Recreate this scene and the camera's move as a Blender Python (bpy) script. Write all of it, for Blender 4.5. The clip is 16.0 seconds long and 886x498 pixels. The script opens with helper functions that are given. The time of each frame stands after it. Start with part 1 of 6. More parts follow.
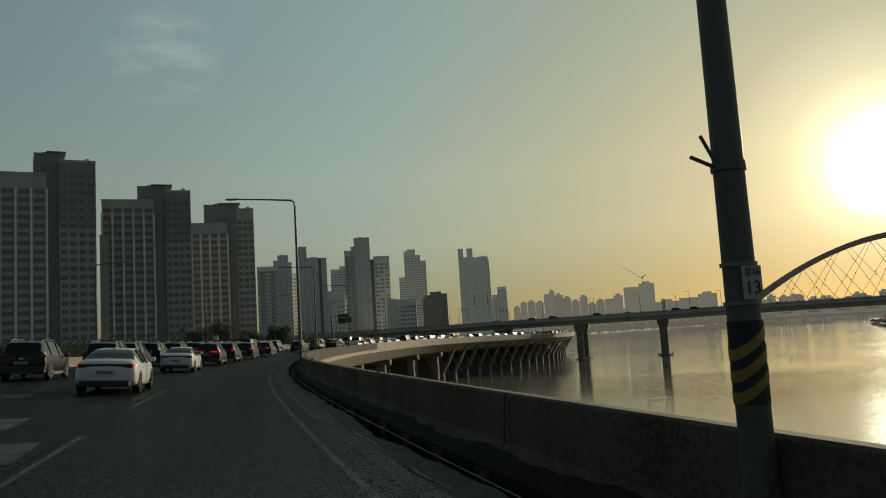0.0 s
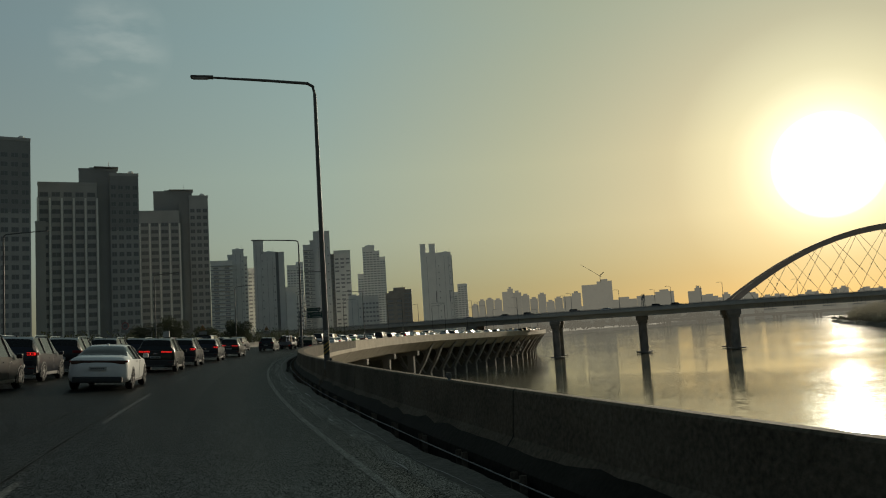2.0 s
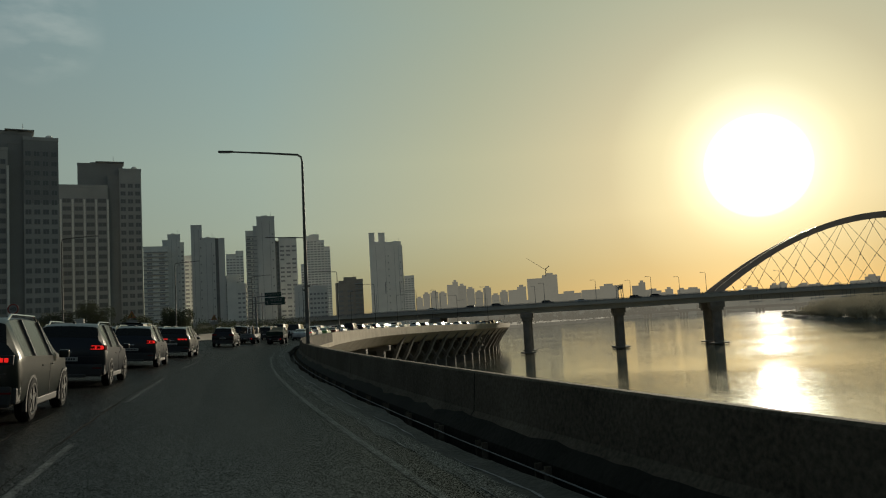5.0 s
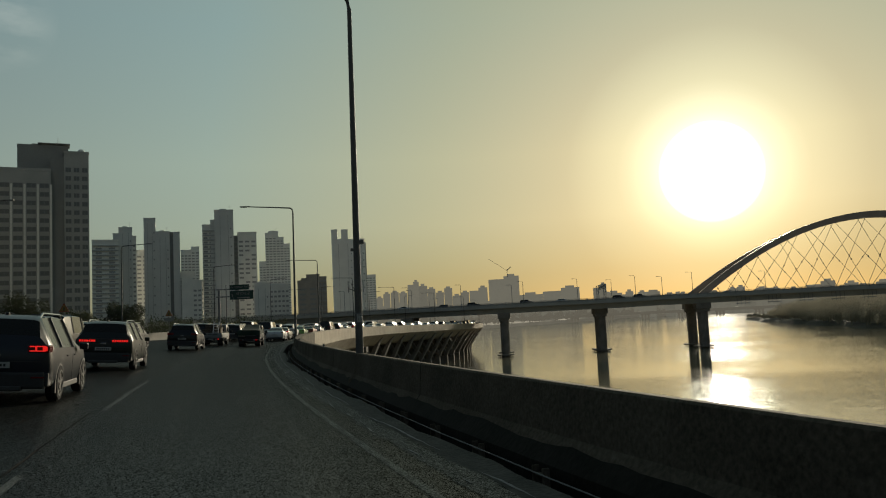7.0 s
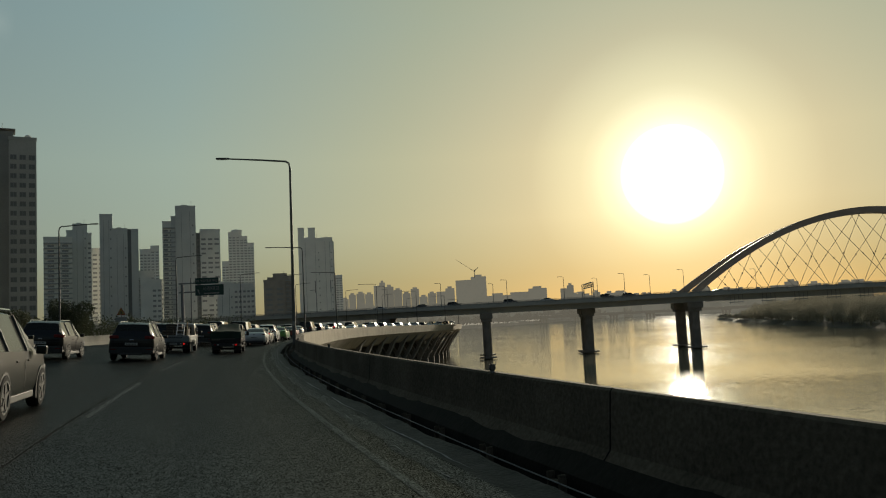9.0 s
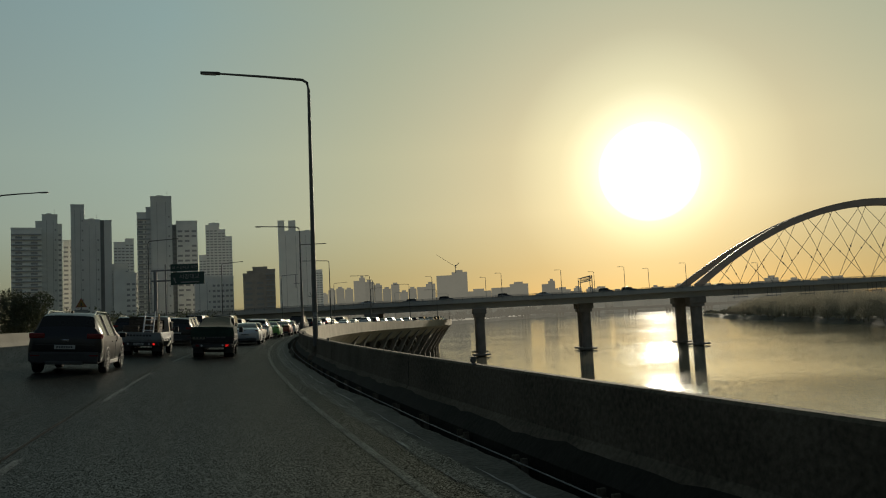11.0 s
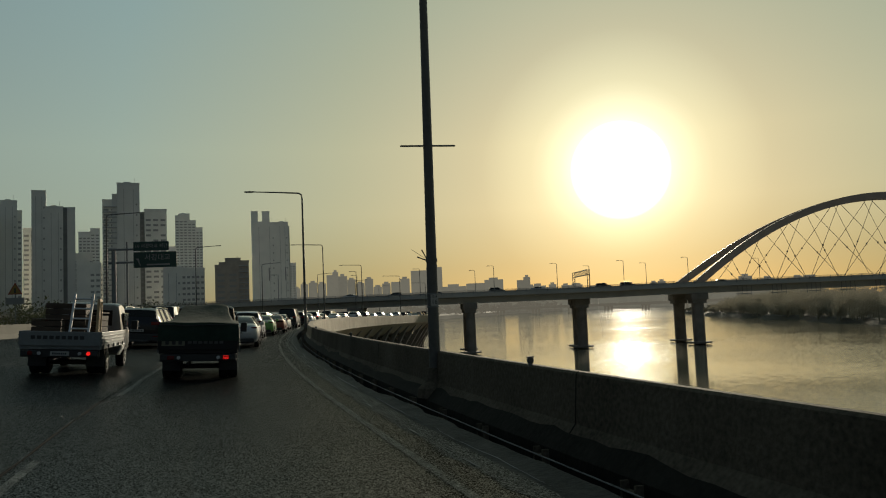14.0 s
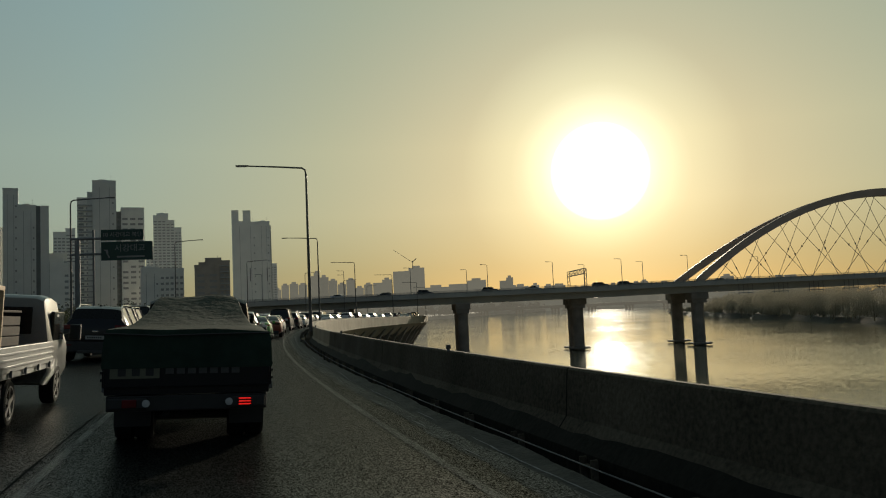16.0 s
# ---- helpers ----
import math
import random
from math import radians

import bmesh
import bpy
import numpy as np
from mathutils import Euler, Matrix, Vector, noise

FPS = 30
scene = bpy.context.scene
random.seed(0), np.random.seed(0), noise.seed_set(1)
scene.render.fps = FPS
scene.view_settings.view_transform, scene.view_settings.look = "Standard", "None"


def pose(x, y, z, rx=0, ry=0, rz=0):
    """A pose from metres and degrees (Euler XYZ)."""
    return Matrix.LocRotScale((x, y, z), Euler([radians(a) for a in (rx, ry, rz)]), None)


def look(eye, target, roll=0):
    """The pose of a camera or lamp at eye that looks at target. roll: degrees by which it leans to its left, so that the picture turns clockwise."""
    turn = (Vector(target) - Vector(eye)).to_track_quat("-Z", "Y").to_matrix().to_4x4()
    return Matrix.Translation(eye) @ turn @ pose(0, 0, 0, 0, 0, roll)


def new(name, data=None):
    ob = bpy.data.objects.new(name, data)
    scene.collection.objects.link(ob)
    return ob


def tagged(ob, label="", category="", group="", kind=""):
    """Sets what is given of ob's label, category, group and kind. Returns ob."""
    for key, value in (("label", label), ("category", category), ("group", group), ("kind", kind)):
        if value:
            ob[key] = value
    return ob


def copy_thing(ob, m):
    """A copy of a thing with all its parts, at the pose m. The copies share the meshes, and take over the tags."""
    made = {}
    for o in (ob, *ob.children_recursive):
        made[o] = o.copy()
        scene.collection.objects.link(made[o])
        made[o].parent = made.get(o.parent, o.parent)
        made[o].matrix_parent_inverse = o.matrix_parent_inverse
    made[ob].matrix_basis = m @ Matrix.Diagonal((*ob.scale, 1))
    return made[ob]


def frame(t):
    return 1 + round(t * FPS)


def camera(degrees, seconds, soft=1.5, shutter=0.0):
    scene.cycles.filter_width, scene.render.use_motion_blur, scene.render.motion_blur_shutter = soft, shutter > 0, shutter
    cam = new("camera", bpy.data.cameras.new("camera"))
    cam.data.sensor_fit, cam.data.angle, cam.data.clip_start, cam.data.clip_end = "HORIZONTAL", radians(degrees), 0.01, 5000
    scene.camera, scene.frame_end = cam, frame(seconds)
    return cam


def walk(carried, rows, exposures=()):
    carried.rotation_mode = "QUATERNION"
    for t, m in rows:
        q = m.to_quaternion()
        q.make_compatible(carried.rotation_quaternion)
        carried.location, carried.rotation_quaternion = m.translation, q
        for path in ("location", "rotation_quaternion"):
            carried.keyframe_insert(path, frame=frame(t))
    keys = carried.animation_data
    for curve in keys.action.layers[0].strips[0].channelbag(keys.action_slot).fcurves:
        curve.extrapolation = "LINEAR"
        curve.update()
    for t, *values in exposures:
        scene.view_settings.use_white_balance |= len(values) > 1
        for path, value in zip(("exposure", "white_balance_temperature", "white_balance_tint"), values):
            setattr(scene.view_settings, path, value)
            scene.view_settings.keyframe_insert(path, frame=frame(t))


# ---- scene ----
cam = camera(58.82, 16.0, soft=1.1)

PATH = [
    (0, (0.000, 0.000, 1.372), (-0.9936, 1.7220, 1.5904), -3.58),
    (0.5, (-3.772, 3.362, 1.388), (-4.7422, 5.0972, 1.6050), -3.44),
    (1, (-7.475, 6.765, 1.400), (-8.4210, 8.5135, 1.6156), -3.42),
    (1.5, (-11.093, 10.200, 1.408), (-12.0127, 11.9635, 1.6187), -3.54),
    (2, (-14.568, 13.651, 1.412), (-15.4613, 15.4285, 1.6184), -3.61),
    (2.5, (-17.980, 17.062, 1.418), (-18.8499, 18.8519, 1.6168), -3.58),
    (3, (-21.324, 20.460, 1.425), (-22.1675, 22.2634, 1.6183), -3.57),
    (3.5, (-24.592, 23.885, 1.428), (-25.4160, 25.6971, 1.6181), -3.46),
    (4, (-27.829, 27.340, 1.428), (-28.6341, 29.1608, 1.6159), -3.45),
    (6.5, (-42.651, 44.602, 1.425), (-43.3303, 46.4750, 1.6019), -2.91),
    (7, (-45.331, 47.989, 1.425), (-45.9882, 49.8692, 1.6025), -2.85),
    (7.5, (-47.913, 51.358, 1.422), (-48.5451, 53.2475, 1.5957), -2.89),
    (8, (-50.400, 54.693, 1.415), (-51.0134, 56.5880, 1.5914), -2.92),
    (8.5, (-52.808, 57.979, 1.405), (-53.3987, 59.8812, 1.5803), -2.93),
    (9, (-55.103, 61.226, 1.397), (-55.6732, 63.1350, 1.5734), -2.99),
    (11.5, (-64.156, 74.606, 1.395), (-64.6663, 76.5334, 1.5553), -2.84),
    (12, (-65.698, 76.810, 1.408), (-66.1994, 78.7401, 1.5666), -2.81),
    (12.5, (-67.172, 78.996, 1.420), (-67.6604, 80.9294, 1.5748), -2.81),
    (13, (-68.556, 81.188, 1.425), (-69.0323, 83.1244, 1.5783), -2.67),
    (13.5, (-69.875, 83.368, 1.424), (-70.3406, 85.3074, 1.5772), -2.50),
    (14, (-71.160, 85.507, 1.425), (-71.6104, 87.4501, 1.5736), -2.41),
    (14.5, (-72.424, 87.589, 1.429), (-72.8614, 89.5350, 1.5745), -2.50),
    (15, (-73.662, 89.633, 1.432), (-74.0897, 91.5808, 1.5807), -2.48),
    (15.5, (-74.878, 91.652, 1.432), (-75.2905, 93.6029, 1.5799), -2.56),
    (16, (-76.084, 93.662, 1.428), (-76.4863, 95.6151, 1.5770), -2.60),
]
walk(cam, [(t, look(eye, target, roll)) for t, eye, target, roll in PATH])

# ---------------------------------------------------------------- light
SUN_EL = radians(9.2)
SUN_DIR = Vector((0, math.cos(SUN_EL), math.sin(SUN_EL)))
LAMP_EL = radians(11.6)
LAMP_DIR = Vector((0, math.cos(LAMP_EL), math.sin(LAMP_EL)))
world = bpy.data.worlds.new("world")
scene.world = world
world.use_nodes = True
wn, wl = world.node_tree.nodes, world.node_tree.links
wn.clear()


def wnode(kind, **kw):
    n = wn.new(kind)
    for k, v in kw.items():
        n.inputs[k].default_value = v
    return n


sky = wn.new("ShaderNodeTexSky")
sky.sky_type = "NISHITA"
sky.sun_disc = False
sky.sun_elevation, sky.sun_rotation = LAMP_EL, 0.0
sky.altitude, sky.air_density, sky.dust_density, sky.ozone_density = 30, 1.0, 0.35, 1.0
bg_sky = wnode("ShaderNodeBackground", Strength=0.030)
# the aureole of the low sun in the haze
coord = wn.new("ShaderNodeTexCoord")
dot = wn.new("ShaderNodeVectorMath")
dot.operation = "DOT_PRODUCT"
dot.inputs[1].default_value = SUN_DIR
wl.new(coord.outputs["Generated"], dot.inputs[0])
acos = wn.new("ShaderNodeMath")
acos.operation = "ARCCOSINE"
wl.new(dot.outputs["Value"], acos.inputs[0])
glow = wn.new("ShaderNodeValToRGB")
over = wn.new("ShaderNodeMath")
over.operation = "DIVIDE"
over.inputs[1].default_value = radians(180)
wl.new(acos.outputs[0], over.inputs[0])
wl.new(over.outputs[0], glow.inputs["Fac"])
GLOW = [(0.0, (9, 8.4, 6.9)), (1.1, (1.5, 1.4, 1.08)), (2.68, (0.621, 0.6, 0.423)), (3.55, (0.1561, 0.1367, 0.0752)), (6.0, (0.0934, 0.0763, 0.0303)), (10, (0.0626, 0.0472, 0.014)), (20, (0.0508, 0.0449, 0.0167)), (35, (0.0364, 0.042, 0.0272)), (55, (0.0268, 0.0305, 0.0221)), (85, (0.0129, 0.0142, 0.0103)), (130, (0.0064, 0.0065, 0.0046)), (180, (0.0043, 0.0043, 0.0031))]
ramp = glow.color_ramp
while len(ramp.elements) < len(GLOW):
    ramp.elements.new(0.5)
for el, (deg, rgb) in zip(ramp.elements, GLOW):
    el.position, el.color = deg / 180, (*rgb, 1)
bg_glow = wnode("ShaderNodeBackground", Strength=6.0)
wl.new(glow.outputs[0], bg_glow.inputs["Color"])
# the haze dims and reddens all of the sky towards the horizon
sep = wn.new("ShaderNodeSeparateXYZ")
wl.new(coord.outputs["Generated"], sep.inputs[0])
dim = wn.new("ShaderNodeValToRGB")
wl.new(sep.outputs["Z"], dim.inputs["Fac"])
DIM = [(0.0, (0.49, 0.475, 0.50)), (0.05, (0.62, 0.595, 0.59)), (0.12, (0.87, 0.86, 0.86)), (0.20, (0.98, 1, 1.0)), (0.36, (0.89, 1.02, 1.16))]
while len(dim.color_ramp.elements) < len(DIM):
    dim.color_ramp.elements.new(0.5)
for el, (pos, rgb) in zip(dim.color_ramp.elements, DIM):
    el.position, el.color = pos, (*rgb, 1)
for source, sink in ((sky.outputs[0], bg_sky), (glow.outputs[0], bg_glow)):
    mx = wn.new("ShaderNodeMix")
    mx.data_type, mx.blend_type = "RGBA", "MULTIPLY"
    mx.inputs["Factor"].default_value = 1.0
    wl.new(source, mx.inputs[6])
    wl.new(dim.outputs["Color"], mx.inputs[7])
    wl.new(mx.outputs[2], sink.inputs["Color"])
both = wn.new("ShaderNodeAddShader")
wl.new(bg_sky.outputs[0], both.inputs[0])
wl.new(bg_glow.outputs[0], both.inputs[1])
# a thin wisp of cloud high over the towers
CLOUD_DIR = Vector((-0.712, 0.611, 0.347)).normalized()
cdot = wn.new("ShaderNodeVectorMath")
cdot.operation = "DOT_PRODUCT"
cdot.inputs[1].default_value = CLOUD_DIR
wl.new(coord.outputs["Generated"], cdot.inputs[0])
near = wn.new("ShaderNodeMapRange")
near.inputs["From Min"].default_value, near.inputs["From Max"].default_value = 0.9977, 0.9998
wl.new(cdot.outputs["Value"], near.inputs["Value"])
cmap = wn.new("ShaderNodeMapping")
cmap.inputs["Scale"].default_value = (9, 9, 26)
wl.new(coord.outputs["Generated"], cmap.inputs["Vector"])
cn = wn.new("ShaderNodeTexNoise")
cn.inputs["Scale"].default_value, cn.inputs["Detail"].default_value = 1.6, 6
wl.new(cmap.outputs[0], cn.inputs["Vector"])
puff = wn.new("ShaderNodeMapRange")
puff.inputs["From Min"].default_value, puff.inputs["From Max"].default_value = 0.40, 0.72
wl.new(cn.outputs["Fac"], puff.inputs["Value"])
mul = wn.new("ShaderNodeMath")
mul.operation = "MULTIPLY"
wl.new(near.outputs[0], mul.inputs[0])
wl.new(puff.outputs[0], mul.inputs[1])
mul2 = wn.new("ShaderNodeMath")
mul2.operation = "MULTIPLY"
mul2.inputs[1].default_value = 0.11
wl.new(mul.outputs[0], mul2.inputs[0])
bg_cloud = wnode("ShaderNodeBackground", Color=(1.0, 0.9, 0.75, 1))
wl.new(mul2.outputs[0], bg_cloud.inputs["Strength"])
both2 = wn.new("ShaderNodeAddShader")
wl.new(both.outputs[0], both2.inputs[0])
wl.new(bg_cloud.outputs[0], both2.inputs[1])
both = both2
wout = wn.new("ShaderNodeOutputWorld")
wl.new(both.outputs[0], wout.inputs["Surface"])

sun = new("sun", bpy.data.lights.new("sun", "SUN"))
sun.data.energy, sun.data.angle, sun.data.color = 2.7, radians(2.0), (1.0, 0.88, 0.67)
sun.matrix_world = look((0, 300, 60), Vector((0, 300, 60)) - LAMP_DIR * 10)
scene.view_settings.exposure = 0.0

# ---------------------------------------------------------------- materials
def mat(name, color, rough=0.7, metal=0.0, vary=0.25, scale=1.0, bump=0.0, fine=12.0, spec=0.5, emit=None, power=0.0, island=0.0, grain=0.4, tight=0.2):
    """A surface with stains at one scale and grain at a finer one; scale and fine are waves a metre."""
    m = bpy.data.materials.new(name)
    m.use_nodes = True
    n, l = m.node_tree.nodes, m.node_tree.links
    b = n["Principled BSDF"]
    b.inputs["Roughness"].default_value, b.inputs["Metallic"].default_value = rough, metal
    b.inputs["Specular IOR Level"].default_value = spec
    tc = n.new("ShaderNodeTexCoord")
    big, small = n.new("ShaderNodeTexNoise"), n.new("ShaderNodeTexNoise")
    big.inputs["Scale"].default_value, small.inputs["Scale"].default_value = scale, fine
    big.inputs["Detail"].default_value = 5
    small.inputs["Detail"].default_value = 3
    for t in (big, small):
        l.new(tc.outputs["Object"], t.inputs["Vector"])
    mixn = n.new("ShaderNodeMix")
    mixn.data_type = "FLOAT"
    mixn.inputs["Factor"].default_value = grain
    l.new(big.outputs["Fac"], mixn.inputs["A"])
    l.new(small.outputs["Fac"], mixn.inputs["B"])
    fac = mixn.outputs["Result"]
    if island:
        g = n.new("ShaderNodeNewGeometry")
        o = n.new("ShaderNodeObjectInfo")
        add = n.new("ShaderNodeMath")
        add.operation = "MULTIPLY_ADD"
        add.inputs[1].default_value = island
        s2 = n.new("ShaderNodeMath")
        s2.operation = "MULTIPLY_ADD"
        s2.inputs[1].default_value = island
        l.new(g.outputs["Random Per Island"], add.inputs[0])
        l.new(fac, add.inputs[2])
        l.new(o.outputs["Random"], s2.inputs[0])
        l.new(add.outputs[0], s2.inputs[2])
        fac = s2.outputs[0]
    r = n.new("ShaderNodeValToRGB")
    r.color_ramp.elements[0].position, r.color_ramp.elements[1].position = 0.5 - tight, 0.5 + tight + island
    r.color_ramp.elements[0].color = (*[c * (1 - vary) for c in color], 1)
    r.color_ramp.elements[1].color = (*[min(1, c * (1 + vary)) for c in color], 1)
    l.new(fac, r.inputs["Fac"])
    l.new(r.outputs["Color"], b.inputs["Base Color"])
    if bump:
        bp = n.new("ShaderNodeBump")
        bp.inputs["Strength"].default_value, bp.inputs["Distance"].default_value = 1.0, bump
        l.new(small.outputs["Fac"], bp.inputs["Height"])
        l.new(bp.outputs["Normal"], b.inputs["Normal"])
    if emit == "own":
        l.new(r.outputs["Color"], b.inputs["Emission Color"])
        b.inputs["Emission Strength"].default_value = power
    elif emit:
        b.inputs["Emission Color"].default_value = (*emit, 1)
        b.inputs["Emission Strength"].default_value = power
    return m


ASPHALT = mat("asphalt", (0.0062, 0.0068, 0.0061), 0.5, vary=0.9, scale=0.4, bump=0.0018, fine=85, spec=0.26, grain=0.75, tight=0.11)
GUTTER = mat("gutter_asphalt", (0.026, 0.026, 0.023), 0.6, vary=0.9, scale=0.9, bump=0.006, fine=36, spec=0.18, grain=0.6, tight=0.12)
LIP = mat("crumbled_asphalt_edge", (0.045, 0.043, 0.038), 0.8, vary=0.6, scale=2.5, bump=0.02, fine=18, spec=0.3)
# near-black for the drain channel: the recess's shade as a colour
CHANNEL_SHADE = mat("channel_shade_black", (0.016, 0.015, 0.012), 0.8, spec=0.1, vary=0.6, scale=1.5, bump=0.01, fine=14)
SEAM = mat("tar_seam", (0.006, 0.006, 0.006), 0.9, spec=0.1, vary=0.3, scale=2)
PAINT_LINE = mat("road_paint", (0.045, 0.045, 0.041), 0.8, spec=0.1, vary=0.95, scale=1.6, fine=26, grain=0.6, tight=0.1)
ICE = mat("frost_crust", (0.16, 0.163, 0.168), 0.7, vary=0.6, scale=3, bump=0.01)
CONCRETE = mat("concrete", (0.17, 0.155, 0.125), 0.85, vary=0.3, scale=0.5, bump=0.006, fine=25)
# viaduct concrete with warm sunlight put into its colour
CONCRETE_SUNLIT = mat("concrete_with_sun_tint", (0.31, 0.25, 0.165), 0.85, vary=0.3, scale=0.5, bump=0.006, fine=25)
# darker copy for the piers: shade under the decks put into the colour
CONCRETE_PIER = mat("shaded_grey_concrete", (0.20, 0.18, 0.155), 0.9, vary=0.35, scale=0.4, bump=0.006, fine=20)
# bank parapet concrete, darkened: shade of its backlit face put into the colour
CONCRETE_DARK = mat("shade_darkened_concrete", (0.100, 0.084, 0.062), 0.9, spec=0.1, vary=0.6, scale=0.8, bump=0.012, fine=22, grain=0.5)
BRIDGE_STEEL = mat("painted_bridge_steel", (0.36, 0.35, 0.32), 0.5, vary=0.15, scale=0.3)
ARCH_PAINT = mat("arch_paint", (0.38, 0.29, 0.235), 0.5, vary=0.15, scale=0.3)
CABLE = mat("cable_steel", (0.08, 0.08, 0.08), 0.5, 0.4, vary=0.1)
GALV = mat("galvanised_steel", (0.16, 0.165, 0.17), 0.5, 0.3, vary=0.2, scale=2)
BLACK = mat("black_rubber", (0.015, 0.015, 0.016), 0.7, vary=0.2)
YELLOW = mat("yellow_tape", (0.24, 0.155, 0.03), 0.5, vary=0.25, scale=4)
WHITE_TAPE = mat("white_plate", (0.33, 0.33, 0.31), 0.5, vary=0.1, scale=4)
SOIL = mat("winter_grass_soil", (0.10, 0.085, 0.055), 0.95, vary=0.5, scale=0.12, bump=0.05, fine=2)
SHORE = mat("riverside_mud", (0.07, 0.064, 0.052), 0.9, vary=0.4, scale=0.08, bump=0.05, fine=1)
BARK = mat("bark", (0.06, 0.05, 0.04), 0.9, vary=0.3, scale=5, bump=0.01)
LEAF = mat("dull_winter_leaves", (0.045, 0.05, 0.028), 0.8, vary=0.5, scale=1, island=0.4)
# no lamp: haze over the far town is put into its emission
HAZE = mat("far_town_with_haze_emission", (0.112, 0.105, 0.082), 0.9, vary=0.22, scale=0.012, fine=0.25, emit="own", power=1.0, island=0.35)
# bank, low bridge and far trees: haze put into emission as well
HAZE_SHORE = mat("far_bank_with_haze_emission", (0.05, 0.046, 0.04), 0.9, vary=0.2, scale=0.02, fine=0.3, emit=(0.112, 0.101, 0.076), power=1.0)
# island woods paler than bare twigs: haze put into the base colour
WOODS = mat("bare_woods_paled_for_haze", (0.34, 0.31, 0.24), 0.95, vary=0.25, scale=0.3, island=0.15)

water = bpy.data.materials.new("river_water")
water.use_nodes = True
n, l = water.node_tree.nodes, water.node_tree.links
b = n["Principled BSDF"]
b.inputs["Base Color"].default_value = (0.22, 0.20, 0.145, 1)
b.inputs["Roughness"].default_value, b.inputs["IOR"].default_value = 0.06, 1.42
tc = n.new("ShaderNodeTexCoord")


def vmath(tree, op, a, c2):
    """One vector sum; each side a socket or a triple."""
    v = tree.nodes.new("ShaderNodeVectorMath")
    v.operation = op
    for k, side in enumerate((a, c2)):
        if isinstance(side, tuple):
            v.inputs[k].default_value = side
        else:
            tree.links.new(side, v.inputs[k])
    return v.outputs[0]


# ripples as slopes: wavelets of two sizes, stronger in wind-ruffled patches
slope = None
for scale_w, k_w in ((0.9, 0.045), (3.2, 0.10), (9.0, 0.07)):
    t = n.new("ShaderNodeTexNoise")
    t.inputs["Scale"].default_value, t.inputs["Detail"].default_value = scale_w, 2
    crest = n.new("ShaderNodeMapping")
    crest.inputs["Scale"].default_value = (0.6, 1.7, 1)
    l.new(tc.outputs["Object"], crest.inputs["Vector"])
    l.new(crest.outputs[0], t.inputs["Vector"])
    v = vmath(water.node_tree, "MULTIPLY", vmath(water.node_tree, "SUBTRACT", t.outputs["Color"], (0.5, 0.5, 0.5)), (k_w * 0.10, k_w * 1.9, 0.0))
    slope = v if slope is None else vmath(water.node_tree, "ADD", slope, v)
stretch = n.new("ShaderNodeMapping")
stretch.inputs["Scale"].default_value = (0.006, 0.022, 1)
l.new(tc.outputs["Object"], stretch.inputs["Vector"])
patch = n.new("ShaderNodeTexNoise")
patch.inputs["Scale"].default_value, patch.inputs["Detail"].default_value = 1.0, 3
l.new(stretch.outputs[0], patch.inputs["Vector"])
wind = n.new("ShaderNodeMapRange")
wind.inputs["From Min"].default_value, wind.inputs["From Max"].default_value = 0.35, 0.65
wind.inputs["To Min"].default_value, wind.inputs["To Max"].default_value = 0.55, 1.35
l.new(patch.outputs["Fac"], wind.inputs["Value"])
tilt = vmath(water.node_tree, "ADD", vmath(water.node_tree, "MULTIPLY", slope, wind.outputs[0]), (0.0, 0.0, 1.0))
l.new(vmath(water.node_tree, "NORMALIZE", tilt, tilt), b.inputs["Normal"])


def let_through(m, share):
    """Thin twigs and leaves: part of the light behind them comes through."""
    nn, ll = m.node_tree.nodes, m.node_tree.links
    tr, mix_s = nn.new("ShaderNodeBsdfTranslucent"), nn.new("ShaderNodeMixShader")
    pb = nn["Principled BSDF"]
    ll.new(pb.inputs["Base Color"].links[0].from_socket, tr.inputs["Color"])
    mix_s.inputs[0].default_value = share
    ll.new(pb.outputs[0], mix_s.inputs[1])
    ll.new(tr.outputs[0], mix_s.inputs[2])
    ll.new(mix_s.outputs[0], nn["Material Output"].inputs["Surface"])


def gritty(m, rough, low, high, chips):
    """Stone chips in tar: dull between them, each chip with a faint polish of its own."""
    nn, ll = m.node_tree.nodes, m.node_tree.links
    pb = nn["Principled BSDF"]
    pb.inputs["Specular IOR Level"].default_value = 0.0
    where, cell, ramp_c = nn.new("ShaderNodeTexCoord"), nn.new("ShaderNodeTexVoronoi"), nn.new("ShaderNodeMapRange")
    cell.inputs["Scale"].default_value = chips
    ll.new(where.outputs["Object"], cell.inputs["Vector"])
    grey = nn.new("ShaderNodeSeparateColor")
    ll.new(cell.outputs["Color"], grey.inputs[0])
    ramp_c.inputs["From Min"].default_value = 0.35
    ramp_c.inputs["To Min"].default_value, ramp_c.inputs["To Max"].default_value = low, high
    ll.new(grey.outputs[0], ramp_c.inputs["Value"])
    gloss, both_s = nn.new("ShaderNodeBsdfGlossy"), nn.new("ShaderNodeAddShader")
    gloss.inputs["Roughness"].default_value = rough
    ll.new(ramp_c.outputs[0], gloss.inputs["Color"])
    if pb.inputs["Normal"].links:
        ll.new(pb.inputs["Normal"].links[0].from_socket, gloss.inputs["Normal"])
    ll.new(pb.outputs[0], both_s.inputs[0])
    ll.new(gloss.outputs[0], both_s.inputs[1])
    ll.new(both_s.outputs[0], nn["Material Output"].inputs["Surface"])


gritty(ASPHALT, 0.30, 0.006, 0.25, 110)
gritty(GUTTER, 0.45, 0.02, 0.24, 90)
